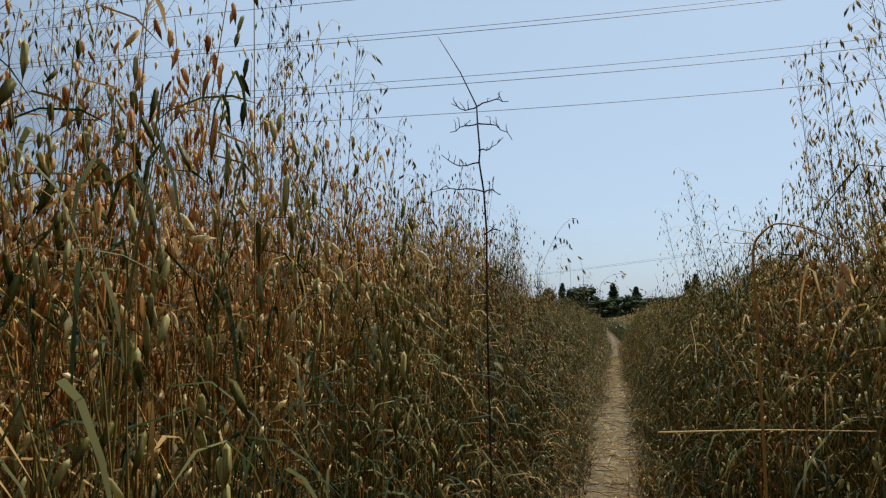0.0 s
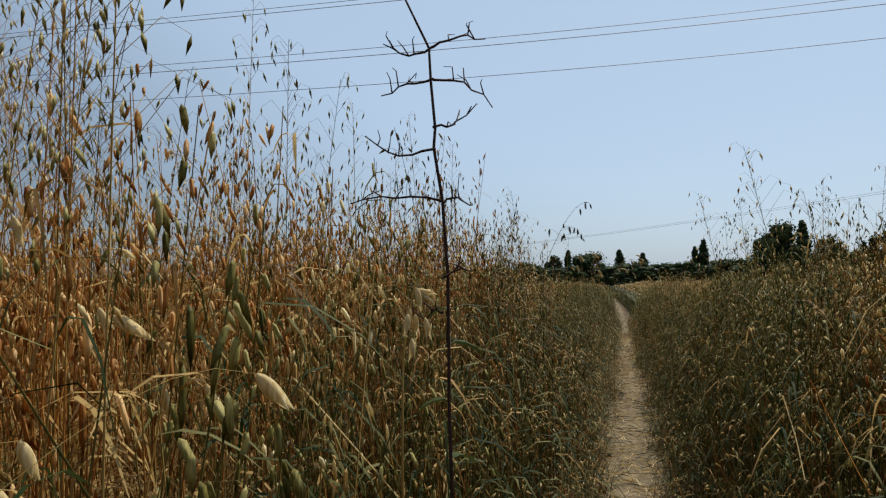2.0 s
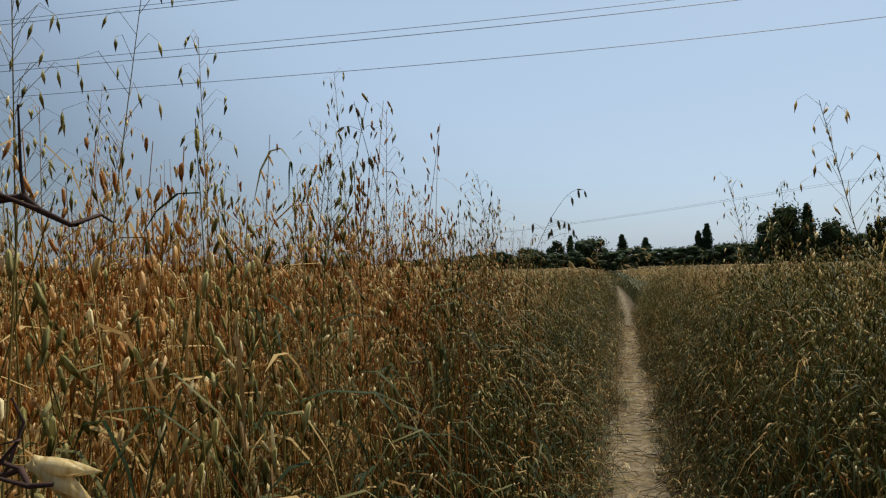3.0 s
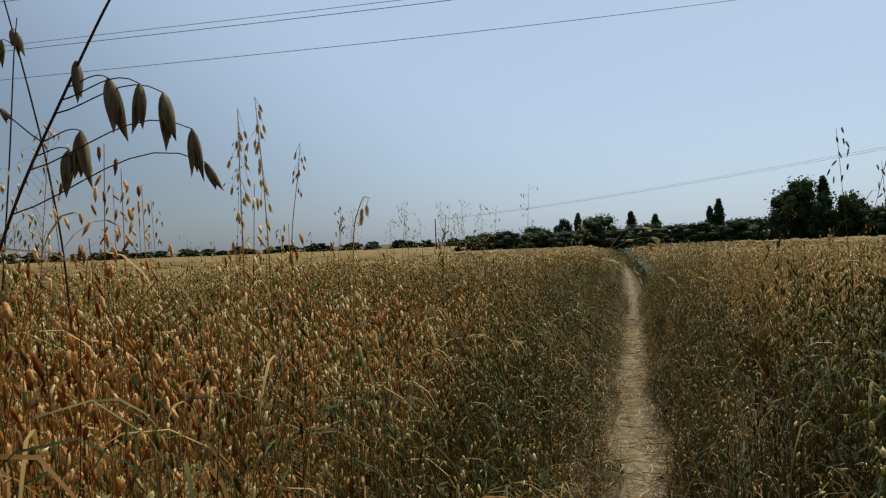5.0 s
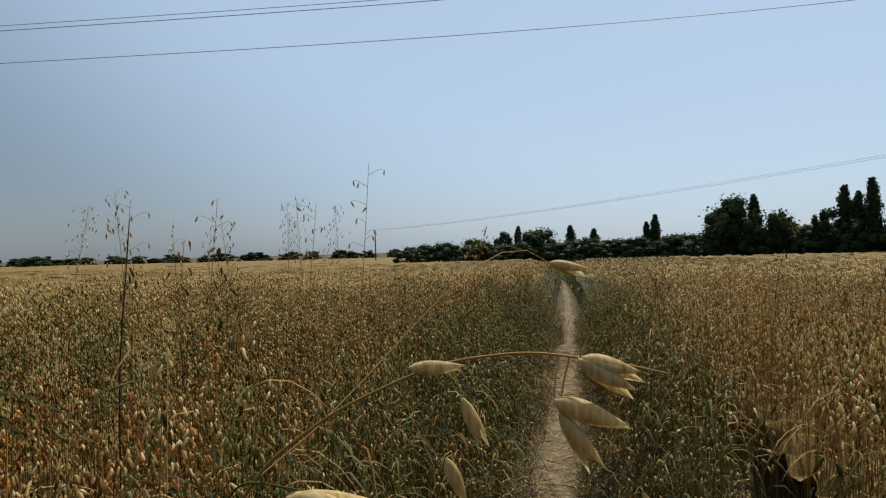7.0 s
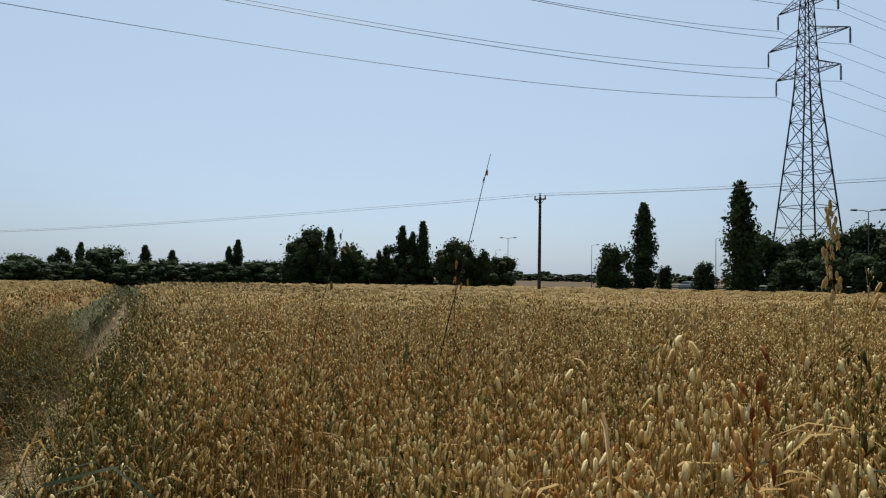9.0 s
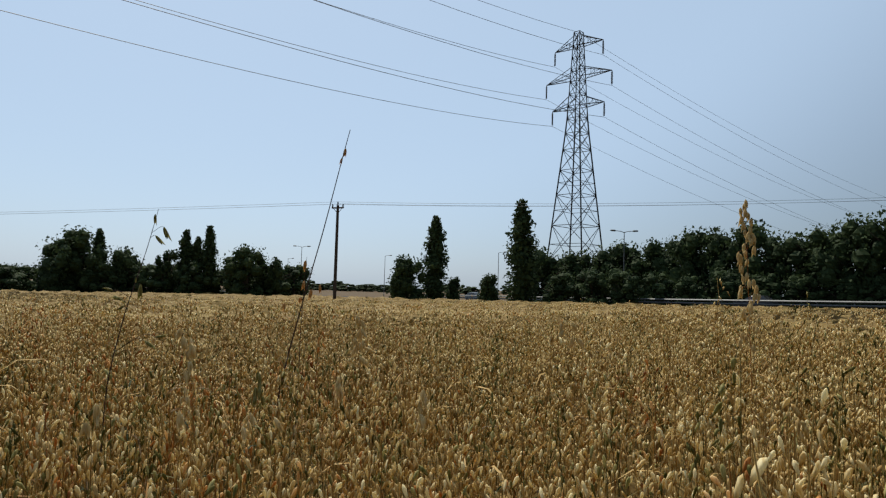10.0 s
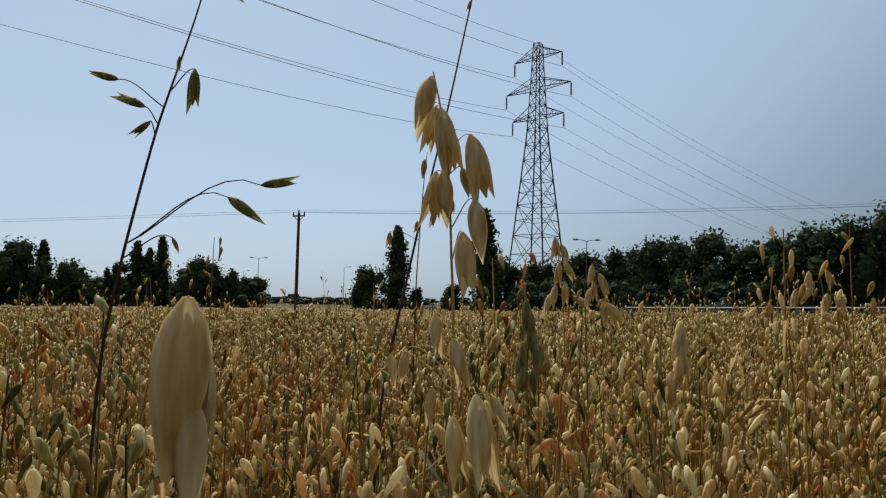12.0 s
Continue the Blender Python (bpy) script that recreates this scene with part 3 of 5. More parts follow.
def straw(points, thick):
    """A fallen bare straw caught in the crop."""
    P = np.array(points, float)
    root = new("loose_straw"); root.location = tuple(P[0])
    tagged(root, "pale bare straw caught across the crop", "straw", "loose straws")
    t = np.linspace(0, 2, 13)
    c = np.stack([np.interp(t, (0, 1, 2), P[:, k]) for k in range(3)], 1)
    c[1:-1] = (c[:-2] + c[1:-1] + c[2:]) / 3
    b = Bits(); b.tube(c - P[0], np.linspace(thick, thick * 0.6, 13), 5, 0); b.object("stem", [GOLD_HUSK], root, True)
    for k in (4, 9):
        n = Bits(); n.tube([c[k] - P[0] - (c[k + 1] - c[k]) * 0.05, c[k] - P[0], c[k] - P[0] + (c[k + 1] - c[k]) * 0.05], [thick * 0.8, thick * 1.35, thick * 0.8], 5, 0); n.object("node", [STALK], root, True)


protos = [wild_oat("wild_oat", rng.uniform(1.75, 2.1), int(rng.integers(26, 46)), rng.uniform(0.5, 0.75), rng.uniform(0.12, 0.2), "tall dry wild oat with loose hanging husks among the crop",
                   lean=tuple(rng.normal(0, 0.14, 2)), seed=k, skin=[(GREEN_STALK, STALK, GOLD_STALK)[k % 3], (GREEN_HUSK, GOLD_HUSK)[k % 2]]) for k in range(10)]
spots = []


def stand(n, x0, x1, y0, y1, lo, hi):
    """Places and heights for a loose stand of wild oats."""
    for k in range(n):
        spots.append((rng.uniform(x0, x1), rng.uniform(y0, y1), rng.uniform(lo, hi)))


stand(58, -2.9, -0.8, 2.8, 5.6, 0.88, 1.14)
stand(20, -1.5, -0.66, 2.3, 3.4, 0.88, 1.12)
stand(20, -2.0, -0.9, 2.6, 4.2, 0.98, 1.18)
stand(20, -2.9, -1.2, 5.6, 8.4, 0.8, 0.98)
stand(34, 0.9, 2.6, 3.3, 6.8, 0.84, 1.0)
stand(16, 0.62, 1.0, 2.9, 3.7, 0.85, 1.05)
stand(26, 0.72, 1.35, 3.0, 4.4, 0.82, 1.0)
stand(20, 0.55, 1.1, 3.9, 6.4, 0.76, 0.9)
stand(18, -0.8, -0.45, 4.3, 6.8, 0.76, 0.9)
stand(18, -1.9, -0.9, 6.2, 7.7, 0.85, 1.0)
stand(9, -5, -1.4, 9.8, 14, 0.86, 0.98)
stand(8, -1.6, -0.5, 10.5, 14, 0.84, 0.94)
for k, (x, y, sc) in enumerate(spots):
    if k < len(protos):
        o = protos[k]
    else:
        o = None
    m = pose(x, y, float(ground_z(x, y)), 0, 0, rng.uniform(0, 360))
    if o:
        o.matrix_basis = m @ Matrix.Diagonal((1, 1, sc, 1))
    else:
        q = copy_thing(protos[k % len(protos)], m)
        q.scale = (1, 1, sc)
        q.location, q.rotation_euler = m.translation, m.to_euler()


def set_at(o, x, y):
    o.location = (x, y, float(ground_z(x, y)))
    return o


# single stalks that stand out of the open crop
def stalk_to(name, foot, tip, husks, panicle, spread, label, husk, seed, detail=6, bare=0.0, thick=0.0026, skin=None):
    o = wild_oat(name, tip[2], husks, panicle, spread, label, husk, (tip[0] - foot[0], tip[1] - foot[1]), seed, detail, bare, thick, skin)
    return set_at(o, foot[0], foot[1])


stalk_to("oat_stalk", (3.3, 12.1), (3.36, 12.17, 1.9), 46, 0.55, 0.05, "tall ripe oat head with heavy drooping husks", 0.042, 33)
for k, (x, y, z, n) in enumerate(((1.08, 12.95, 1.3, 8), (1.72, 12.8, 1.3, 10), (1.9, 12.3, 1.3, 9), (1.95, 12.75, 1.27, 9))):
    stalk_to("oat_stalk", (x + 0.02, y + 0.03), (x, y, z), n, 0.09, 0.018, "pale green-gold oat head hanging close by", 0.034, 50 + k, thick=0.0014, skin=[GOLD_STALK, GREEN_HUSK if k % 3 == 1 else GOLD_HUSK])

spray("oat_stalk", "golden ripe oat head with long papery hanging husks",
    ((1.501, 12.697, 1.280), (1.490, 12.690, 1.314), (1.484, 12.686, 1.346), (1.476, 12.682, 1.389), (1.466, 12.681, 1.420), (1.459, 12.679, 1.433)),
    (((1.452, 12.673, 1.427), (1.447, 12.682, 1.388)),
     ((1.469, 12.686, 1.415), (1.466, 12.692, 1.383)),
     ((1.457, 12.670, 1.408), (1.465, 12.667, 1.363)),
     ((1.479, 12.684, 1.403), (1.485, 12.682, 1.368)),
     ((1.471, 12.658, 1.392), (1.483, 12.651, 1.344)),
     ((1.476, 12.669, 1.374), (1.481, 12.666, 1.354)),
     ((1.479, 12.695, 1.375), (1.479, 12.698, 1.336)),
     ((1.478, 12.688, 1.374), (1.484, 12.687, 1.337)),
     ((1.468, 12.651, 1.351), (1.474, 12.649, 1.312)),
     ((1.461, 12.654, 1.331), (1.467, 12.652, 1.291)),), [GOLD_STALK, GOLD_HUSK], 0.0011, 0.3)
spray("wild_oat", "leaning dark wild oat stalk with a few spread husks",
    ((1.398, 13.068, 1.206), (1.408, 13.044, 1.324), (1.442, 13.066, 1.459), (1.475, 13.094, 1.546), (1.506, 13.125, 1.625), (1.530, 13.150, 1.698), (1.548, 13.167, 1.757)),
    (((1.408, 13.080, 1.507), (1.386, 13.102, 1.514)),
     ((1.429, 13.062, 1.480), (1.405, 13.085, 1.493)),
     ((1.434, 13.059, 1.466), (1.420, 13.075, 1.449)),
     ((1.470, 13.044, 1.526), (1.471, 13.048, 1.478)),
     ((1.466, 13.074, 1.546), (1.466, 13.077, 1.529)),
     ((1.470, 12.902, 1.388), (1.494, 12.877, 1.392)),
     ((1.451, 12.923, 1.377), (1.475, 12.901, 1.355)),
     ((1.432, 12.989, 1.344), (1.438, 12.985, 1.330)),
     ((1.526, 13.126, 1.736), (1.527, 13.128, 1.702)),
     ((1.547, 13.109, 1.699), (1.561, 13.100, 1.654)),
     ((1.527, 13.117, 1.672), (1.547, 13.100, 1.642)),), [TWIG, GREEN_HUSK], 0.0018, 0.24)
spray("wild_oat", "bare dark leaning wild oat stalk, nearly stripped of husks",
    ((2.206, 13.611, 1.036), (2.256, 13.588, 1.294), (2.308, 13.583, 1.501), (2.377, 13.567, 1.774), (2.451, 13.554, 2.101), (2.484, 13.548, 2.239)),
    (((2.451, 13.554, 2.108), (2.447, 13.562, 2.075)),
     ((2.464, 13.550, 2.152), (2.463, 13.556, 2.105)),
     ((2.268, 13.554, 1.484), (2.266, 13.559, 1.457)),
     ((2.265, 13.520, 1.553), (2.264, 13.527, 1.509)),), [TWIG, HUSK], 0.0042, 0.3)
spray("wild_oat", "slim dark wild oat with small hanging husks",
    ((2.291, 13.580, 1.302), (2.288, 13.566, 1.448), (2.286, 13.552, 1.587), (2.287, 13.543, 1.657)),
    (((2.284, 13.548, 1.640), (2.284, 13.554, 1.590)),
     ((2.223, 13.602, 1.458), (2.224, 13.606, 1.417)),
     ((2.324, 13.491, 1.541), (2.327, 13.491, 1.500)),
     ((2.283, 13.567, 1.483), (2.280, 13.573, 1.455)),
     ((2.310, 13.535, 1.518), (2.307, 13.544, 1.469)),), [TWIG, HUSK], 0.002, 0.3)
spray("oat_stalk", "ripe oat head standing above the crop",
    ((2.327, 13.165, 1.230), (2.317, 13.166, 1.311), (2.306, 13.168, 1.392), (2.300, 13.170, 1.427)),
    (((2.299, 13.171, 1.427), (2.305, 13.171, 1.373)),
     ((2.308, 13.164, 1.413), (2.325, 13.151, 1.372)),
     ((2.309, 13.167, 1.375), (2.309, 13.173, 1.320)),
     ((2.307, 13.155, 1.378), (2.326, 13.140, 1.334)),
     ((2.307, 13.174, 1.328), (2.304, 13.183, 1.278)),
     ((2.320, 13.160, 1.334), (2.324, 13.163, 1.282)),
     ((2.326, 13.144, 1.306), (2.356, 13.116, 1.278)),
     ((2.310, 13.188, 1.311), (2.302, 13.201, 1.261)),), [GOLD_STALK, GOLD_HUSK], 0.0014, 0.3)
spray("oat_stalk", "ripe oat head standing above the crop",
    ((2.206, 13.003, 1.220), (2.197, 13.005, 1.289), (2.186, 13.009, 1.348), (2.182, 13.011, 1.362)),
    (((2.182, 13.011, 1.360), (2.184, 13.015, 1.321)),
     ((2.192, 13.004, 1.344), (2.209, 12.991, 1.300)),
     ((2.186, 13.011, 1.329), (2.190, 13.011, 1.294)),
     ((2.195, 12.992, 1.294), (2.223, 12.969, 1.247)),
     ((2.201, 13.000, 1.294), (2.205, 13.001, 1.250)),
     ((2.183, 13.015, 1.319), (2.179, 13.023, 1.281)),), [GOLD_STALK, GOLD_HUSK], 0.0014, 0.3)
spray("oat_stalk", "ripe oat head with spread husks above the crop",
    ((3.339, 12.934, 1.138), (3.321, 12.937, 1.268), (3.302, 12.944, 1.382), (3.295, 12.948, 1.405)),
    (((3.277, 12.967, 1.398), (3.280, 12.972, 1.333)),
     ((3.312, 12.932, 1.402), (3.334, 12.915, 1.347)),
     ((3.289, 12.959, 1.366), (3.262, 12.995, 1.291)),
     ((3.320, 12.931, 1.334), (3.315, 12.945, 1.260)),
     ((3.335, 12.916, 1.331), (3.367, 12.891, 1.270)),
     ((3.254, 12.997, 1.345), (3.251, 13.007, 1.283)),), [GOLD_STALK, GOLD_HUSK], 0.0014, 0.3)
spray("oat_stalk", "pale oat head hanging close by",
    ((1.251, 12.541, 1.242), (1.249, 12.538, 1.260), (1.246, 12.536, 1.281), (1.245, 12.535, 1.289)),
    (((1.242, 12.530, 1.290), (1.242, 12.535, 1.244)),
     ((1.246, 12.534, 1.281), (1.250, 12.533, 1.256)),
     ((1.243, 12.529, 1.269), (1.245, 12.530, 1.242)),), [GOLD_STALK, GOLD_HUSK], 0.0005, 0.27)
spray("oat_stalk", "pale green-gold oat head hanging close by",
    ((1.502, 12.682, 1.158), (1.489, 12.675, 1.204), (1.480, 12.672, 1.246), (1.472, 12.671, 1.269)),
    (((1.472, 12.671, 1.268), (1.481, 12.666, 1.232)),
     ((1.478, 12.692, 1.283), (1.481, 12.692, 1.252)),
     ((1.480, 12.696, 1.235), (1.480, 12.698, 1.207)),
     ((1.446, 12.645, 1.227), (1.451, 12.644, 1.186)),
     ((1.439, 12.622, 1.242), (1.448, 12.619, 1.189)),
     ((1.487, 12.729, 1.257), (1.486, 12.733, 1.232)),
     ((1.486, 12.744, 1.253), (1.490, 12.743, 1.228)),
     ((1.491, 12.656, 1.234), (1.501, 12.648, 1.210)),), [GOLD_STALK, GOLD_HUSK], 0.0009, 0.27)
spray("oat_stalk", "pale green-gold oat head hanging close by",
    ((1.423, 12.209, 1.239), (1.419, 12.209, 1.268), (1.415, 12.210, 1.296), (1.413, 12.211, 1.306)),
    (((1.413, 12.211, 1.305), (1.423, 12.204, 1.276)),
     ((1.412, 12.212, 1.302), (1.406, 12.221, 1.279)),
     ((1.455, 12.199, 1.294), (1.470, 12.187, 1.264)),
     ((1.424, 12.244, 1.285), (1.419, 12.252, 1.260)),
     ((1.425, 12.243, 1.284), (1.434, 12.238, 1.256)),
     ((1.497, 12.298, 1.298), (1.506, 12.291, 1.282)),
     ((1.397, 12.201, 1.283), (1.401, 12.201, 1.251)),), [GOLD_STALK, GOLD_HUSK], 0.0009, 0.27)
spray("oat_stalk", "pale oat head hanging close by",
    ((1.212, 12.461, 1.223), (1.210, 12.460, 1.248), (1.209, 12.460, 1.266), (1.208, 12.460, 1.272)),
    (((1.204, 12.449, 1.273), (1.200, 12.457, 1.238)),
     ((1.205, 12.449, 1.271), (1.212, 12.446, 1.237)),), [GOLD_STALK, GOLD_HUSK], 0.0009, 0.3)
spray("wild_oat", "tall dark wild oat bowing over with hanging husks",
    ((-0.507, 6.505, 1.437), (-0.476, 6.504, 1.505), (-0.425, 6.509, 1.617), (-0.374, 6.524, 1.718), (-0.336, 6.525, 1.773), (-0.302, 6.535, 1.817), (-0.261, 6.537, 1.844), (-0.226, 6.547, 1.848)),
    (((-0.245, 6.542, 1.844), (-0.241, 6.543, 1.800)),
     ((-0.252, 6.540, 1.848), (-0.225, 6.548, 1.843)),
     ((-0.216, 6.550, 1.839), (-0.208, 6.552, 1.801)),
     ((-0.275, 6.533, 1.809), (-0.271, 6.534, 1.764)),
     ((-0.459, 6.500, 1.690), (-0.461, 6.499, 1.640)),
     ((-0.374, 6.524, 1.663), (-0.376, 6.523, 1.615)),
     ((-0.384, 6.521, 1.648), (-0.390, 6.519, 1.608)),
     ((-0.343, 6.523, 1.703), (-0.334, 6.525, 1.651)),
     ((-0.312, 6.522, 1.695), (-0.312, 6.521, 1.655)),
     ((-0.294, 6.527, 1.687), (-0.289, 6.528, 1.641)),
     ((-0.273, 6.533, 1.657), (-0.270, 6.534, 1.614)),
     ((-0.264, 6.535, 1.630), (-0.254, 6.538, 1.605)),
     ((-0.376, 6.524, 1.721), (-0.374, 6.524, 1.687)),), [TWIG, DARK_HUSK], 0.0016, 0.26)
spray("wild_oat", "upright dark oat stalk beside the path",
    ((-1.844, 7.635, 1.230), (-1.816, 7.644, 1.498), (-1.781, 7.656, 1.855), (-1.751, 7.666, 2.213), (-1.739, 7.670, 2.302)),
    (((-1.740, 7.670, 2.257), (-1.735, 7.671, 2.179)),
     ((-1.789, 7.656, 2.237), (-1.800, 7.652, 2.152)),
     ((-1.755, 7.665, 2.269), (-1.751, 7.666, 2.202)),
     ((-1.801, 7.651, 2.025), (-1.773, 7.659, 1.978)),), [TWIG, DARK_HUSK], 0.0036, 0.3)
spray("wild_oat", "tall dark oat stalk leaning back",
    ((-1.622, 7.701, 1.512), (-1.673, 7.688, 1.873), (-1.727, 7.673, 2.145), (-1.783, 7.658, 2.394), (-1.830, 7.645, 2.575), (-1.848, 7.640, 2.666)),
    (((-1.800, 7.653, 2.507), (-1.780, 7.659, 2.461)),
     ((-1.740, 7.671, 2.493), (-1.705, 7.681, 2.447)),
     ((-1.919, 7.618, 2.485), (-1.975, 7.602, 2.442)),
     ((-1.834, 7.643, 2.452), (-1.858, 7.636, 2.397)),
     ((-1.834, 7.644, 2.620), (-1.809, 7.651, 2.541)),
     ((-1.859, 7.637, 2.644), (-1.883, 7.629, 2.577)),), [TWIG, DARK_HUSK], 0.0036, 0.3)
spray("oat_stalk", "pale oat head hanging in the crop",
    ((-0.235, 5.970, 1.419), (-0.240, 5.969, 1.467), (-0.247, 5.967, 1.505), (-0.250, 5.966, 1.512)),
    (((-0.251, 5.966, 1.512), (-0.238, 5.969, 1.475)),
     ((-0.248, 5.967, 1.508), (-0.229, 5.972, 1.476)),
     ((-0.263, 5.931, 1.459), (-0.252, 5.934, 1.417)),
     ((-0.293, 5.953, 1.453), (-0.280, 5.957, 1.431)),), [GOLD_STALK, GOLD_HUSK], 0.001, 0.3)
spray("oat_stalk", "pale oat head hanging in the crop",
    ((-0.153, 5.994, 1.416), (-0.161, 5.992, 1.464), (-0.179, 5.987, 1.514), (-0.187, 5.985, 1.522)),
    (((-0.186, 5.985, 1.522), (-0.155, 5.994, 1.493)),
     ((-0.158, 5.940, 1.432), (-0.132, 5.948, 1.395)),
     ((-0.189, 5.952, 1.394), (-0.180, 5.955, 1.353)),), [GOLD_STALK, GOLD_HUSK], 0.001, 0.3)
spray("oat_stalk", "pale oat head hanging in the crop",
    ((-0.598, 2.520, 1.160), (-0.602, 2.515, 1.221), (-0.606, 2.510, 1.281), (-0.608, 2.508, 1.306)),
    (((-0.606, 2.509, 1.302), (-0.567, 2.519, 1.309)),
     ((-0.638, 2.518, 1.350), (-0.609, 2.528, 1.316)),
     ((-0.631, 2.496, 1.391), (-0.628, 2.500, 1.341)),
     ((-0.604, 2.465, 1.189), (-0.594, 2.469, 1.164)),), [GOLD_STALK, GOLD_HUSK], 0.001, 0.3)
spray("oat_stalk", "pale oat head hanging in the crop",
    ((-0.538, 2.749, 1.084), (-0.540, 2.745, 1.131), (-0.540, 2.742, 1.177), (-0.541, 2.741, 1.189)),
    (((-0.541, 2.741, 1.189), (-0.555, 2.740, 1.146)),
     ((-0.398, 3.081, 1.326), (-0.364, 3.093, 1.286)),
     ((-0.544, 2.941, 1.286), (-0.531, 2.947, 1.248)),
     ((-0.572, 2.936, 1.248), (-0.551, 2.945, 1.201)),), [GOLD_STALK, GOLD_HUSK], 0.001, 0.3)
spray("oat_stalk", "pale oat head hanging in the crop",
    ((-0.629, 3.373, 1.108), (-0.633, 3.369, 1.177), (-0.643, 3.364, 1.246), (-0.653, 3.360, 1.263)),
    (((-0.653, 3.360, 1.263), (-0.638, 3.367, 1.211)),
     ((-0.716, 3.343, 1.260), (-0.709, 3.347, 1.208)),
     ((-0.855, 3.400, 1.477), (-0.819, 3.411, 1.456)),
     ((-0.713, 3.236, 1.375), (-0.661, 3.251, 1.339)),
     ((-0.731, 3.230, 1.387), (-0.717, 3.236, 1.351)),
     ((-0.840, 3.195, 1.513), (-0.830, 3.200, 1.470)),
     ((-0.439, 3.725, 1.392), (-0.391, 3.738, 1.386)),
     ((-0.434, 3.726, 1.398), (-0.397, 3.738, 1.358)),), [GOLD_STALK, GOLD_HUSK], 0.001, 0.28)
spray("bent_oat", "bent dry oat arching over towards the path",
    ((-0.118, 8.836, 1.411), (-0.079, 8.827, 1.464), (-0.026, 8.821, 1.502), (0.040, 8.820, 1.532), (0.095, 8.815, 1.540), (0.147, 8.809, 1.534), (0.173, 8.817, 1.527)),
    (((0.125, 8.803, 1.538), (0.162, 8.813, 1.526)),
     ((0.123, 8.802, 1.537), (0.158, 8.812, 1.515)),
     ((0.109, 8.798, 1.515), (0.153, 8.811, 1.497)),
     ((0.112, 8.799, 1.508), (0.134, 8.805, 1.474)),
     ((0.055, 8.814, 1.512), (0.068, 8.817, 1.481)),
     ((0.025, 8.805, 1.531), (0.057, 8.814, 1.530)),
     ((0.093, 9.210, 1.582), (0.141, 9.224, 1.569)),), [GOLD_STALK, GOLD_HUSK], 0.0013, 0.26)
spray("bent_oat", "bent pale oat arching over towards the path",
    ((-0.126, 8.833, 1.412), (-0.095, 8.822, 1.455), (-0.044, 8.816, 1.451), (0.006, 8.809, 1.445), (0.037, 8.808, 1.441)),
    (((-0.009, 8.805, 1.440), (0.018, 8.813, 1.404)),
     ((-0.073, 8.807, 1.447), (-0.055, 8.812, 1.415)),
     ((0.043, 8.820, 1.474), (0.055, 8.824, 1.443)),
     ((0.050, 8.812, 1.411), (0.075, 8.819, 1.385)),
     ((0.006, 8.809, 1.445), (0.021, 8.814, 1.440)),
     ((0.070, 8.817, 1.385), (0.080, 8.820, 1.351)),
     ((-0.097, 8.789, 1.354), (-0.080, 8.794, 1.333)),
     ((-0.054, 8.802, 1.451), (0.004, 8.819, 1.440)),), [GREEN_STALK, GOLD_HUSK], 0.0011, 0.26)
spray("bent_oat", "bent pale oat arching over towards the path",
    ((0.248, 8.837, 1.244), (0.236, 8.834, 1.323), (0.208, 8.826, 1.370), (0.185, 8.819, 1.379)),
    (((0.182, 8.819, 1.379), (0.223, 8.830, 1.332)),
     ((0.158, 8.833, 1.395), (0.177, 8.838, 1.392)),
     ((0.189, 8.821, 1.367), (0.207, 8.826, 1.343)),), [GOLD_STALK, GOLD_HUSK], 0.001, 0.28)
spray("bent_oat", "bent pale oat arching over towards the path",
    ((0.390, 8.878, 1.239), (0.378, 8.875, 1.317), (0.342, 8.865, 1.361), (0.305, 8.854, 1.371)),
    (((0.293, 8.851, 1.372), (0.336, 8.863, 1.356)),
     ((0.348, 8.867, 1.351), (0.357, 8.869, 1.318)),
     ((0.362, 8.871, 1.294), (0.368, 8.872, 1.263)),), [GOLD_STALK, GOLD_HUSK], 0.001, 0.28)
spray("wild_oat", "slim wild oat standing above the crop",
    ((-2.745, 10.259, 1.364), (-2.729, 10.264, 1.604), (-2.704, 10.274, 2.018), (-2.681, 10.282, 2.431)),
    (((-2.649, 10.292, 2.418), (-2.632, 10.297, 2.390)),
     ((-2.679, 10.283, 2.364), (-2.686, 10.280, 2.337)),
     ((-2.727, 10.269, 2.340), (-2.741, 10.264, 2.314)),
     ((-2.699, 10.276, 2.279), (-2.698, 10.277, 2.252)),
     ((-2.737, 10.265, 2.243), (-2.754, 10.260, 2.216)),
     ((-2.679, 10.282, 2.173), (-2.680, 10.281, 2.147)),
     ((-2.710, 10.273, 2.152), (-2.729, 10.267, 2.125)),
     ((-2.747, 10.262, 2.096), (-2.748, 10.261, 2.069)),
     ((-2.797, 10.247, 2.050), (-2.816, 10.241, 2.024)),
     ((-2.702, 10.274, 2.019), (-2.725, 10.267, 1.993)),
     ((-2.709, 10.272, 1.982), (-2.707, 10.272, 1.955)),
     ((-2.687, 10.278, 1.916), (-2.667, 10.284, 1.888)),
     ((-2.738, 10.263, 1.866), (-2.747, 10.260, 1.840)),
     ((-2.696, 10.275, 1.844), (-2.677, 10.281, 1.816)),), [TWIG, DARK_HUSK], 0.002, 0.24)
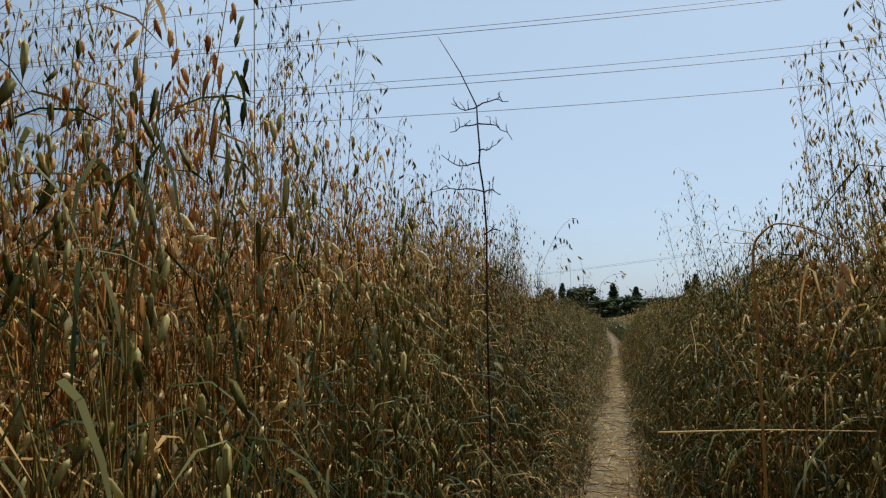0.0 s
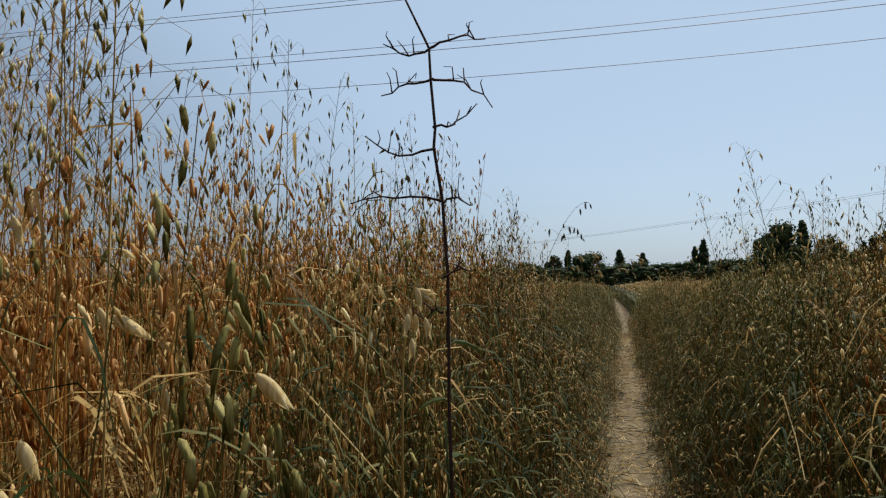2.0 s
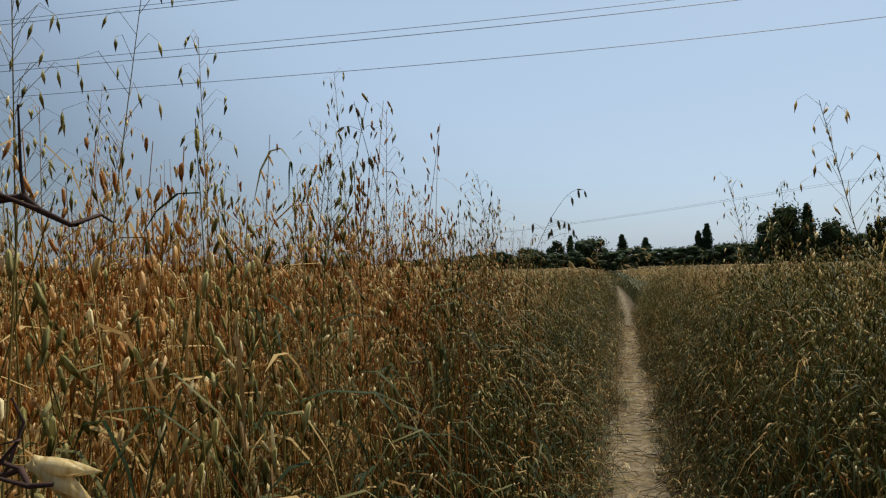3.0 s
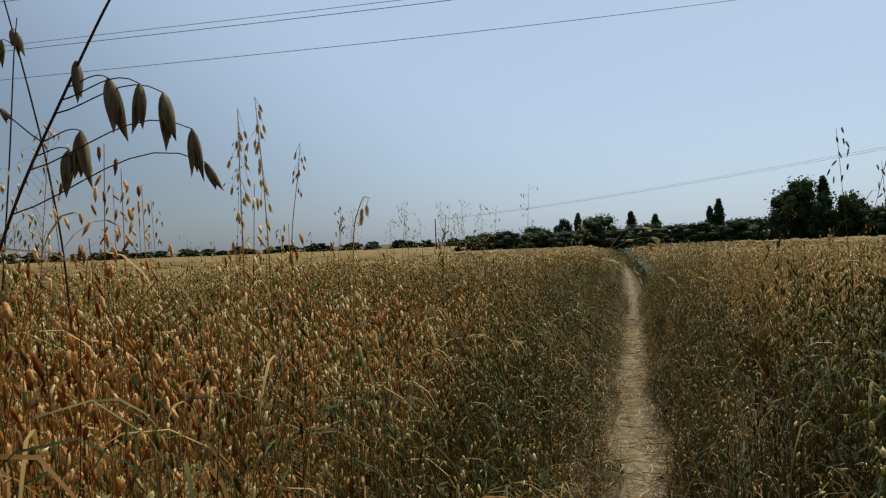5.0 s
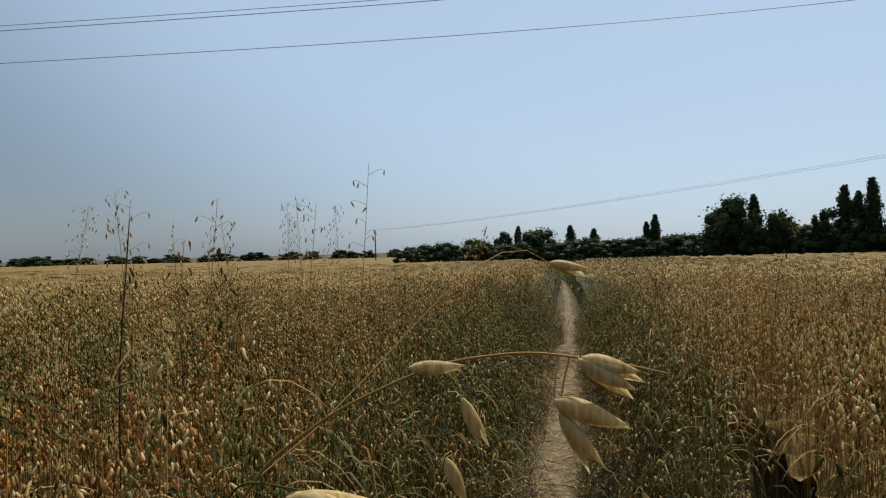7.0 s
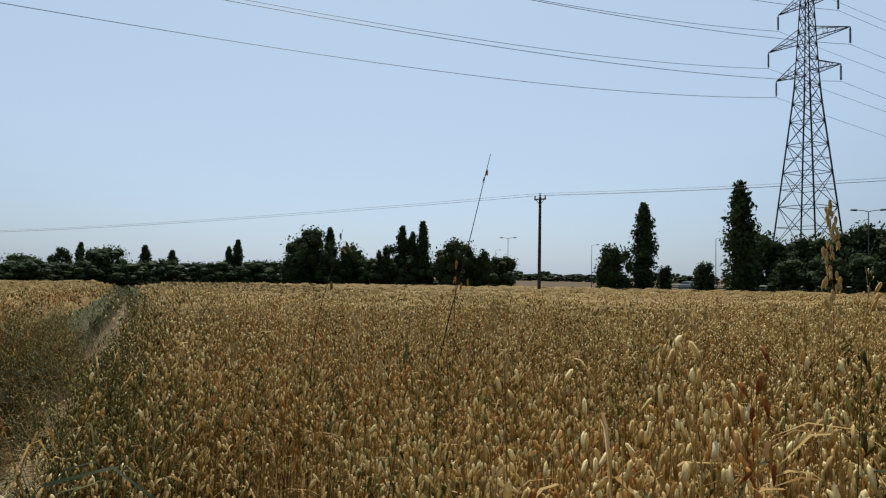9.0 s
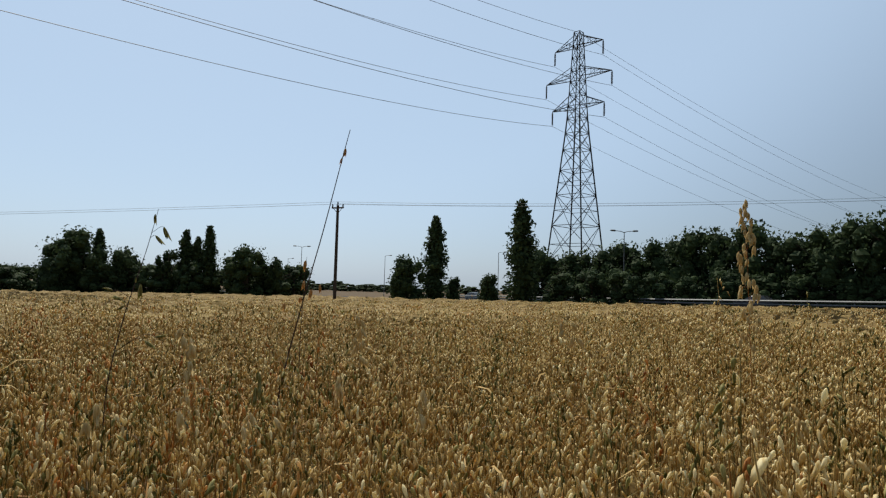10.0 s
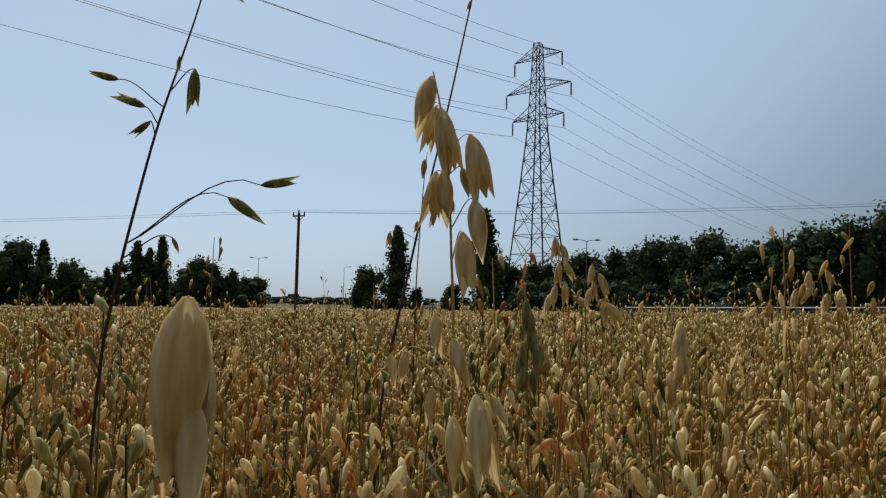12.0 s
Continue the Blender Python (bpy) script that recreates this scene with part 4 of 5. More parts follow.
spray("wild_oat", "slim wild oat standing above the crop",
    ((-1.812, 10.009, 1.393), (-1.798, 10.014, 1.594), (-1.786, 10.019, 1.711), (-1.775, 10.022, 1.829)),
    (((-1.788, 10.018, 1.815), (-1.778, 10.021, 1.787)),
     ((-1.790, 10.018, 1.798), (-1.798, 10.015, 1.771)),
     ((-1.821, 10.009, 1.781), (-1.811, 10.011, 1.754)),
     ((-1.767, 10.024, 1.754), (-1.780, 10.020, 1.728)),
     ((-1.806, 10.013, 1.721), (-1.793, 10.016, 1.694)),
     ((-1.780, 10.020, 1.710), (-1.779, 10.020, 1.683)),
     ((-1.757, 10.027, 1.692), (-1.760, 10.026, 1.665)),
     ((-1.772, 10.022, 1.654), (-1.768, 10.023, 1.627)),), [TWIG, DARK_HUSK], 0.002, 0.24)
spray("wild_oat", "dark bare weed stalk above the oats",
    ((-1.104, 10.006, 1.251), (-1.091, 10.011, 1.437), (-1.078, 10.015, 1.573), (-1.067, 10.019, 1.709)),
    (((-1.070, 10.018, 1.557), (-1.069, 10.018, 1.530)),), [TWIG, DARK_HUSK], 0.003, 0.24)
spray("wild_oat", "slim wild oat standing above the crop",
    ((-1.303, 10.782, 1.267), (-1.286, 10.788, 1.515), (-1.270, 10.793, 1.673), (-1.256, 10.798, 1.831)),
    (((-1.270, 10.794, 1.823), (-1.281, 10.791, 1.797)),
     ((-1.330, 10.776, 1.760), (-1.343, 10.772, 1.733)),
     ((-1.209, 10.811, 1.735), (-1.199, 10.814, 1.708)),
     ((-1.271, 10.793, 1.677), (-1.272, 10.793, 1.650)),
     ((-1.267, 10.794, 1.637), (-1.304, 10.783, 1.611)),
     ((-1.296, 10.785, 1.627), (-1.290, 10.787, 1.599)),), [GOLD_STALK, GOLD_HUSK], 0.002, 0.24)
spray("wild_oat", "slim wild oat standing above the crop",
    ((-1.621, 10.689, 1.280), (-1.604, 10.695, 1.528), (-1.588, 10.701, 1.679), (-1.574, 10.705, 1.830)),
    (((-1.620, 10.692, 1.813), (-1.627, 10.690, 1.787)),
     ((-1.509, 10.724, 1.778), (-1.506, 10.725, 1.751)),
     ((-1.574, 10.705, 1.768), (-1.570, 10.706, 1.741)),
     ((-1.604, 10.696, 1.731), (-1.608, 10.695, 1.704)),
     ((-1.663, 10.679, 1.724), (-1.640, 10.686, 1.696)),
     ((-1.579, 10.703, 1.704), (-1.573, 10.705, 1.677)),
     ((-1.512, 10.723, 1.659), (-1.509, 10.723, 1.632)),
     ((-1.579, 10.703, 1.635), (-1.577, 10.704, 1.608)),
     ((-1.536, 10.716, 1.602), (-1.520, 10.720, 1.575)),), [GOLD_STALK, GOLD_HUSK], 0.002, 0.24)
spray("wild_oat", "slim wild oat standing above the crop",
    ((-1.012, 11.074, 1.232), (-0.994, 11.081, 1.495), (-0.977, 11.087, 1.656), (-0.962, 11.092, 1.816)),
    (((-1.045, 11.068, 1.807), (-1.021, 11.074, 1.779)),
     ((-1.015, 11.076, 1.769), (-1.012, 11.077, 1.742)),
     ((-0.939, 11.098, 1.713), (-0.949, 11.095, 1.687)),
     ((-0.981, 11.086, 1.708), (-0.978, 11.086, 1.681)),
     ((-1.008, 11.078, 1.671), (-1.008, 11.077, 1.644)),
     ((-1.010, 11.077, 1.616), (-0.997, 11.080, 1.588)),
     ((-1.031, 11.071, 1.589), (-1.030, 11.071, 1.562)),), [STALK, GOLD_HUSK], 0.002, 0.24)
spray("wild_oat", "slim wild oat standing above the crop",
    ((-0.734, 10.947, 1.244), (-0.717, 10.953, 1.492), (-0.698, 10.960, 1.726), (-0.682, 10.966, 1.960)),
    (((-0.623, 10.983, 1.932), (-0.625, 10.982, 1.906)),
     ((-0.744, 10.947, 1.890), (-0.738, 10.949, 1.863)),
     ((-0.723, 10.953, 1.881), (-0.729, 10.951, 1.854)),
     ((-0.754, 10.944, 1.807), (-0.740, 10.948, 1.780)),
     ((-0.695, 10.961, 1.783), (-0.714, 10.955, 1.757)),
     ((-0.731, 10.950, 1.738), (-0.740, 10.948, 1.712)),
     ((-0.670, 10.968, 1.691), (-0.659, 10.971, 1.664)),
     ((-0.674, 10.966, 1.668), (-0.670, 10.968, 1.641)),
     ((-0.762, 10.941, 1.638), (-0.767, 10.939, 1.611)),), [STALK, GOLD_HUSK], 0.002, 0.24)
straw(((0.121, 2.940, 0.952), (0.308, 2.957, 0.961), (0.505, 2.989, 0.960)), 0.0016)
straw(((0.309, 4.147, 1.133), (0.312, 4.048, 1.056), (0.301, 3.943, 1.003)), 0.0016)
straw(((-0.622, 3.577, 1.239), (-0.502, 3.509, 1.167), (-0.376, 3.443, 1.086)), 0.0018)


# bent oats that arch over the path: stem points from the foot up, then husks along the last stretch
def bent_oat(points, n, husk, seed, skin, label="bent dry oat arching over towards the path"):
    r = np.random.default_rng(seed)
    P = np.array(points, float)
    g = float(ground_z(P[0][0], P[0][1]))
    foot = P[0] - (P[1] - P[0]) * 0.5
    foot[2] = g
    P = np.concatenate([[foot], P])
    root = new("bent_oat"); root.location = tuple(foot)
    tagged(root, label, "oat", "bent oats by the path")
    t = np.linspace(0, len(P) - 1, 6 * len(P))
    c = np.stack([np.interp(t, np.arange(len(P)), P[:, k]) for k in range(3)], 1)
    for _ in range(3):
        c[1:-1] = (c[:-2] + c[1:-1] + c[2:]) / 3
    c -= foot
    s = Bits(); s.tube(c, np.linspace(0.0022, 0.0007, len(c)), 5, 0); s.object("stem", [skin[0]], root, True)
    for i in range(n):
        q = c[len(c) - 1 - int(i * len(c) * 0.4 / n)]
        d = np.array([r.normal(0, 0.3), r.normal(0, 0.3), -1.0]); d /= np.linalg.norm(d)
        tip = q + d * r.uniform(0.008, 0.06)
        h = Bits()
        h.tube([q, (q + tip) / 2 + (0, 0, 0.002), tip], [0.0005, 0.0004, 0.0004], 3, 0)
        h.object("husk_stalk", [skin[0]], root, True)
        papery_husk(root, tip, tip + np.array([d[0] * 0.6, d[1] * 0.6, -1.0]) * husk, 0.26, skin, r)


PALE, DARK = [GOLD_STALK, GOLD_HUSK], [STALK, HUSK]
bent_oat(((0.219, 2.487, 1.179), (0.217, 2.487, 1.27), (0.243, 2.482, 1.294), (0.278, 2.474, 1.284), (0.316, 2.463, 1.258)), 2, 0.03, 78, DARK, "dry brown stem bent over in a hook")
bent_oat(((-0.443, 2.354, 0.956), (-0.406, 2.376, 1.059), (-0.364, 2.4, 1.175)), 1, 0.02, 79, PALE, "pale bare straw leaning in the crop")
bent_oat(((-0.36, 3.42, 1.3), (-0.33, 3.39, 1.4), (-0.32, 3.372, 1.415)), 6, 0.034, 80, PALE)
bent_oat(((-0.846, 7.468, 1.442), (-0.846, 7.468, 1.686), (-0.845, 7.469, 1.9)), 18, 0.026, 81, PALE, "tall pale wild oat with loose husks")
bent_oat(((-0.803, 7.515, 1.506), (-0.808, 7.509, 1.749), (-0.816, 7.5, 1.93)), 18, 0.026, 82, PALE, "tall pale wild oat with loose husks")
bent_oat(((-1.067, 8.084, 1.572), (-1.037, 8.107, 1.816), (-1.028, 8.114, 1.917)), 12, 0.024, 83, DARK, "slim wild oat standing above the crop")
bent_oat(((-0.645, 7.651, 1.589), (-0.615, 7.672, 1.686), (-0.6, 7.68, 1.68)), 3, 0.036, 84, PALE)


# ---- dead branching weed ----
weed = new("branching_weed"); weed.location = (-0.335, 3.609, 0)
tagged(weed, "dead dark branching weed with curling bare twigs", "weed")
t = Bits()
t.tube([(0, 0, 0), (0.004, 0, 0.6), (-0.002, 0, 1.2), (0, 0, 1.42), (-0.007, -0.002, 1.555), (-0.02, -0.007, 1.65), (-0.017, -0.006, 1.685), (-0.023, -0.008, 1.77), (-0.025, -0.009, 1.83), (-0.074, -0.02, 1.94), (-0.143, -0.037, 2.06)],
       [0.0036, 0.0034, 0.0032, 0.0031, 0.003, 0.0028, 0.0027, 0.0026, 0.0023, 0.0017, 0.0008], 6, 0)
t.object("main_stem", [TWIG], weed, True)


def twig(foot, tip, rise, seed):
    r = np.random.default_rng(seed)
    b = Bits()
    p, q = np.array(foot, float), np.array(tip, float)
    pts = [p + (q - p) * k + np.array([0, 0, rise * math.sin(math.pi * k)]) + r.normal(0, 0.002, 3) for k in np.linspace(0, 1, 7)]
    b.tube(pts, np.linspace(0.0026, 0.0011, 7), 5, 0)
    for k in (2, 3, 4, 5):
        d = r.normal(0, 1, 3) * (0.7, 0.7, 0.3) + (0, 0, 0.7); d /= np.linalg.norm(d)
        b.tube([pts[k], pts[k] + d * r.uniform(0.012, 0.03), pts[k] + d * 0.03 + r.normal(0, 0.006, 3)], [0.0014, 0.001, 0.0006], 4, 0)
    b.object("twig", [TWIG], weed, True)


S0 = Vector((-0.335, 3.609, 0))
for k, (z, tip, rise) in enumerate(((1.555, (-0.49, 3.535, 1.548), 0.012), (1.555, (-0.288, 3.624, 1.544), 0.008), (1.65, (-0.466, 3.55, 1.667), -0.025), (1.685, (-0.3, 3.66, 1.73), -0.01), (1.77, (-0.439, 3.564, 1.736), 0.012),
                                    (1.77, (-0.252, 3.634, 1.722), 0.02), (1.83, (-0.435, 3.566, 1.831), -0.015), (1.83, (-0.262, 3.62, 1.843), 0.012), (1.42, (-0.29, 3.6, 1.43), 0.005), (1.36, (-0.38, 3.6, 1.34), 0.01))):
    lx = -0.007 if z < 1.6 else -0.02
    twig((lx, -0.006, z), (tip[0] - S0.x, tip[1] - S0.y, tip[2]), rise, 200 + k)


for k, (z, a, L) in enumerate(((1.36, 2.6, 0.05), (1.3, 0.3, 0.06), (1.2, 3.4, 0.06), (1.1, 1.0, 0.06), (1.02, -0.6, 0.06), (0.9, 2.2, 0.07))):
    d, n_ = np.array([math.cos(a), math.sin(a), 0.25]), np.array([-math.sin(a), math.cos(a), 0.0])
    b = Bits()
    mid = [np.array([0, 0, z]) + d * L * q + np.array([0, 0, -0.6 * L * q * q]) for q in (0, 0.2, 0.5, 0.8, 1.0)]
    v = [mid[0]]
    for q, w in ((1, 0.18), (2, 0.24), (3, 0.14)):
        v += [mid[q] - n_ * L * w + (0, 0, 0.006), mid[q], mid[q] + n_ * L * w + (0, 0, 0.006)]
    v.append(mid[4])
    b.add(v, [(0, 1, 2), (0, 2, 3), (1, 4, 2), (2, 4, 5), (2, 5, 3), (3, 5, 6), (4, 7, 5), (5, 7, 8), (5, 8, 6), (6, 8, 9), (7, 10, 8), (8, 10, 9)], 0)
    b.object("leaf", [VERGE], weed, True)


# ---- trees ----
def lump(b, c, s, r, m=0):
    """A rough leafy mass."""
    v, f = [], []
    for i in range(1, 5):
        for j in range(7):
            th, ph = math.pi * i / 5, 2 * math.pi * (j + 0.5 * (i % 2)) / 7
            k = r.uniform(0.8, 1.15)
            v.append((c[0] + s[0] * k * math.sin(th) * math.cos(ph), c[1] + s[1] * k * math.sin(th) * math.sin(ph), c[2] + s[2] * k * math.cos(th)))
    v += [(c[0], c[1], c[2] + s[2]), (c[0], c[1], c[2] - s[2])]
    for j in range(7):
        q = (j + 1) % 7
        f += [(28, j, q), (29, 21 + q, 21 + j)]
        for i in range(3):
            f += [(i * 7 + j, i * 7 + 7 + j, i * 7 + 7 + q), (i * 7 + j, i * 7 + 7 + q, i * 7 + q)]
    b.add(v, f, m)


def crown_mesh(height, width, shape, seed, leaves):
    r = np.random.default_rng(seed)
    b, L = Bits(), []
    n_l = {"round": 40, "poplar": 30}.get(shape, 16)
    for i in range(n_l):
        k = (i + r.random()) / n_l
        a = r.random() * 6.28
        if shape == "poplar":
            h = 0.06 + 0.9 * k
            prof = min(1.0, 0.7 + 1.2 * h) * (1 - max(0, (h - 0.3) / 0.74) ** 2.2)
            rad, s = width * 0.19 * prof * r.uniform(0.2, 1.0), (width * 0.4 * prof + 0.1, width * 0.4 * prof + 0.1, height * 0.08)
        else:
            h = 0.04 + 0.82 * k
            prof = math.sqrt(max(0.04, 1 - (max(0, h - 0.35) / 0.62) ** 2))
            rad, w = width * 0.36 * prof * r.uniform(0.3, 1.0), (0.165 if shape == "round" else 0.11)
            s = (width * w * r.uniform(0.8, 1.2), width * w * r.uniform(0.8, 1.2), height * w * 1.0)
        c = (rad * math.cos(a), rad * math.sin(a), h * height)
        lump(b, c, tuple(0.58 * q for q in s), r)
        L.append((*c, *s))
    L = np.array(L)
    pick = r.integers(0, n_l, leaves)
    d = r.normal(0, 1, (leaves, 3)); d /= np.linalg.norm(d, axis=1, keepdims=True)
    c = L[pick, :3] + d * L[pick, 3:6] * np.sqrt(r.uniform(0.2, 1.5, (leaves, 1)))
    c[:, 2] = np.clip(c[:, 2], 0.1, height)
    s = r.uniform(0.12, 0.34, (leaves, 1)) * (height / 10) ** 0.5
    u = r.normal(0, 1, (leaves, 3)); u /= np.linalg.norm(u, axis=1, keepdims=True)
    w = np.cross(u, d); w /= np.linalg.norm(w, axis=1, keepdims=True) + 1e-6
    v = np.stack([c - u * s, c + w * s * 0.6, c + u * s, c - w * s * 0.6], 1).reshape(-1, 3)
    f = (np.arange(leaves)[:, None] * 4 + np.array([0, 1, 2])[None])
    g = (np.arange(leaves)[:, None] * 4 + np.array([0, 2, 3])[None])
    b.add(v, np.concatenate([f, g]), 0)
    return b


planted = []


def tree(name, bearing, dist, top, width, shape, label, leaves=3000):
    """A tree at a bearing and distance; top: its tip over eye level per metre of distance; width in degrees."""
    x, y, z = spot(bearing, dist)
    height, wide = (1.55 + top * dist - z) * (1.0 if shape == "poplar" else 1.05), radians(width) * dist * 1.12
    seed = len(planted) + 7
    planted.append(name)
    root = new(name); root.location = (x, y, z)
    tagged(root, label, "bush" if "bush" in name else "tree")
    r = np.random.default_rng(seed)
    t = Bits()
    t.tube([(0, 0, -0.2), (0.05, 0, height * 0.3), (0, 0.05, height * 0.85)], [wide * 0.025 + 0.1, wide * 0.02 + 0.07, 0.03], 7, 0)
    for i in range(6):
        a, h0, L = r.random() * 6.28, height * r.uniform(0.2, 0.6), wide * (0.36 if shape != "poplar" else 0.2)
        t.tube([(0, 0, h0), (math.cos(a) * L * 0.5, math.sin(a) * L * 0.5, h0 + height * 0.1), (math.cos(a) * L, math.sin(a) * L, h0 + height * 0.2)], [0.1, 0.06, 0.02], 5, 0)
    t.object("trunk", [BARK], root)
    crown_mesh(height, wide, shape, seed, leaves).object("crown", [FOLIAGE], root)
    return root


ROUND, POPLAR, AIRY = "broad dark green tree in full leaf at the field edge", "slim upright dark green poplar at the field edge", "open-crowned green tree at the field edge"
tree("tree", 11.32, 140, 0.0094, 2.6, "round", ROUND)
tree("tree", 8.63, 135, 0.0162, 3.4, "round", ROUND)
tree("tree", 6.13, 130, 0.0273, 2.3, "airy", AIRY)
tree("poplar_tree", 4.95, 128, 0.0333, 0.7, "poplar", POPLAR)
tree("tree", 3.16, 122, 0.0288, 4.8, "round", ROUND)
tree("poplar_tree", 0.50, 128, 0.0328, 0.9, "poplar", POPLAR)
tree("poplar_tree", -1.50, 125, 0.0264, 0.9, "poplar", POPLAR)
tree("tree", -1.24, 122, 0.0137, 2.6, "round", ROUND)
tree("tree", -3.60, 122, 0.0098, 3.1, "round", ROUND)
tree("poplar_tree", -5.79, 122, 0.034, 0.7, "poplar", POPLAR)
tree("poplar_tree", -6.47, 122, 0.0435, 0.95, "poplar", POPLAR)
tree("tree", -8.42, 120, 0.0146, 3.2, "round", ROUND)
tree("tree", -12.32, 115, 0.0642, 4.9, "round", ROUND)
tree("poplar_tree", -13.98, 117, 0.066, 1.1, "poplar", POPLAR)
tree("tree", -15.65, 115, 0.0411, 3.2, "round", ROUND)
tree("tree", -18.91, 112, 0.0455, 2.2, "airy", AIRY)
tree("poplar_tree", -20.12, 113, 0.0712, 1.3, "poplar", POPLAR)
tree("poplar_tree", -20.99, 113, 0.0625, 0.95, "poplar", POPLAR)
tree("poplar_tree", -21.90, 112, 0.0787, 1.3, "poplar", POPLAR)
tree("tree", -24.89, 108, 0.052, 4.4, "round", ROUND)
tree("tree", -27.10, 107, 0.035, 1.6, "round", ROUND)
tree("tree", -38.10, 92, 0.0445, 3.2, "round", ROUND)
tree("poplar_tree", -40.49, 94, 0.1075, 2.1, "poplar", POPLAR)
tree("tree", -42.08, 96, 0.0154, 1.3, "round", ROUND)
tree("tree", -45.00, 84, 0.0213, 1.9, "round", ROUND)
tree("poplar_tree", -47.70, 82, 0.134, 2.6, "poplar", POPLAR)
tree("woodland_tree", -49.66, 100, 0.0619, 5.2, "round", "dense dark green woodland tree behind the road")
tree("woodland_tree", -52.21, 100, 0.0568, 5.2, "round", "dense dark green woodland tree behind the road")
tree("woodland_tree", -54.75, 98, 0.066, 5.2, "round", "dense dark green woodland tree behind the road")
tree("woodland_tree", -57.08, 96, 0.0722, 5.2, "round", "dense dark green woodland tree behind the road")
tree("woodland_tree", -59.42, 94, 0.079, 5.2, "round", "dense dark green woodland tree behind the road")
tree("woodland_tree", -61.95, 92, 0.0913, 5.2, "round", "dense dark green woodland tree behind the road")
tree("woodland_tree", -64.28, 90, 0.0886, 5.2, "round", "dense dark green woodland tree behind the road")
tree("woodland_tree", -66.22, 88, 0.0994, 5.2, "round", "dense dark green woodland tree behind the road")
tree("woodland_tree", -68.56, 86, 0.08, 5.2, "round", "dense dark green woodland tree behind the road")
tree("woodland_tree", -70.81, 85, 0.0916, 5.2, "round", "dense dark green woodland tree behind the road")
tree("woodland_tree", -72.86, 84, 0.104, 5.2, "round", "dense dark green woodland tree behind the road")
tree("woodland_tree", -75.02, 83, 0.1096, 5.2, "round", "dense dark green woodland tree behind the road")
tree("woodland_tree", -77.77, 82, 0.134, 5.2, "round", "dense dark green woodland tree behind the road")
tree("woodland_tree", -80.84, 82, 0.14, 5.2, "round", "dense dark green woodland tree behind the road")
tree("woodland_tree", -84.31, 82, 0.13, 5.2, "round", "dense dark green woodland tree behind the road")
tree("woodland_tree", -88.29, 82, 0.13, 5.2, "round", "dense dark green woodland tree behind the road")
for k, be in enumerate(np.arange(14.5, -29, -1.6)):
    tree("hedge_bush", float(be), 118 - abs(be) * 0.3 + 4 * (k % 2), 0.007 + 0.006 * ((k * 7) % 5) / 4 + 0.016 * float(smooth(-6, -14, be)), 3.6, "round", "dark green hedgerow bush at the field edge", 1200)
for k, be in enumerate(np.arange(-51, -84, -2.6)):
    tree("hedge_bush", float(be), 84 - 0.2 * k, 0.028 + 0.008 * ((k * 3) % 4) / 3, 3.6, "round", "dark green roadside bush", 1200)
for k, be in enumerate(np.arange(56, 15, -1.1)):
    tree("far_tree", float(be + rng.uniform(-0.7, 0.7)), float(rng.uniform(380, 480)), float(rng.uniform(0.0, 0.0055)) + 0.003 * float(smooth(30, 50, be)), float(rng.uniform(1.2, 3.0)), "round", "far hedgerow tree on the skyline", 260)
tree("tree", 22.95, 300, -0.0005, 1.5, "round", "lone round tree at the far side of the field", 700)
for k, be in enumerate(np.arange(-26.5, -52, -0.9)):
    tree("far_tree", float(be + rng.uniform(-0.5, 0.5)), float(rng.uniform(420, 560)), float(rng.uniform(0.002, 0.008)), float(rng.uniform(1.2, 2.6)), "round", "distant hazy tree on the skyline", 200)


# ---- pylon and lines ----
def bar(b, p, q, w, m=0):
    b.tube([p, q], [w, w], 4, m)


PX, PY_, PZ = spot(-52.5, 120)
PH, TURN, ARM = 1.5 + 0.395 * 119 - PZ, 4.0, 6.0
pylon = new("electricity_pylon"); pylon.location = (PX, PY_, PZ)
pylon.rotation_euler = (0, 0, radians(TURN))
tagged(pylon, "grey lattice steel electricity pylon behind the hedge", "pylon")


def half_w(z):
    k = z / PH
    return 4.3 + (1.35 - 4.3) * k / 0.66 if k < 0.66 else 1.35 - 0.75 * (k - 0.66) / 0.34


zs = [PH * k for k in (0, 0.155, 0.29, 0.4, 0.49, 0.565, 0.625, 0.68, 0.725, 0.77, 0.815, 0.86, 0.905, 0.95, 1.0)]
corner = ((-1, -1), (1, -1), (1, 1), (-1, 1))
for c in corner:
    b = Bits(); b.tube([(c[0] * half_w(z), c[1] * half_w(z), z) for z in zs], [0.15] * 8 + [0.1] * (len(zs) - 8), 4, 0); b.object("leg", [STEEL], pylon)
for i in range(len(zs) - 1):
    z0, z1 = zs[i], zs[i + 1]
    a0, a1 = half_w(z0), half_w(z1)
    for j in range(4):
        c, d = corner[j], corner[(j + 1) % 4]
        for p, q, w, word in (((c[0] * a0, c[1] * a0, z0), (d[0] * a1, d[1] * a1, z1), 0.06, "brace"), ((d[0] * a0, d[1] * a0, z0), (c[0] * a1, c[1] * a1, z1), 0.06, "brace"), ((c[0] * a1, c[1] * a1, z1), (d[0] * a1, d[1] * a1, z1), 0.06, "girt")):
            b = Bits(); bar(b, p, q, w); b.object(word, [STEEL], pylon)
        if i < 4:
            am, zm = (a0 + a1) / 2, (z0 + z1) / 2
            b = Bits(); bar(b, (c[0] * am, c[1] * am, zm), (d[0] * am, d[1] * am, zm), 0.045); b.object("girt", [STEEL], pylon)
LEVELS = ((0.2795, ARM * 0.9), (0.324, ARM * 1.14), (0.373, ARM * 0.84))
ends = []
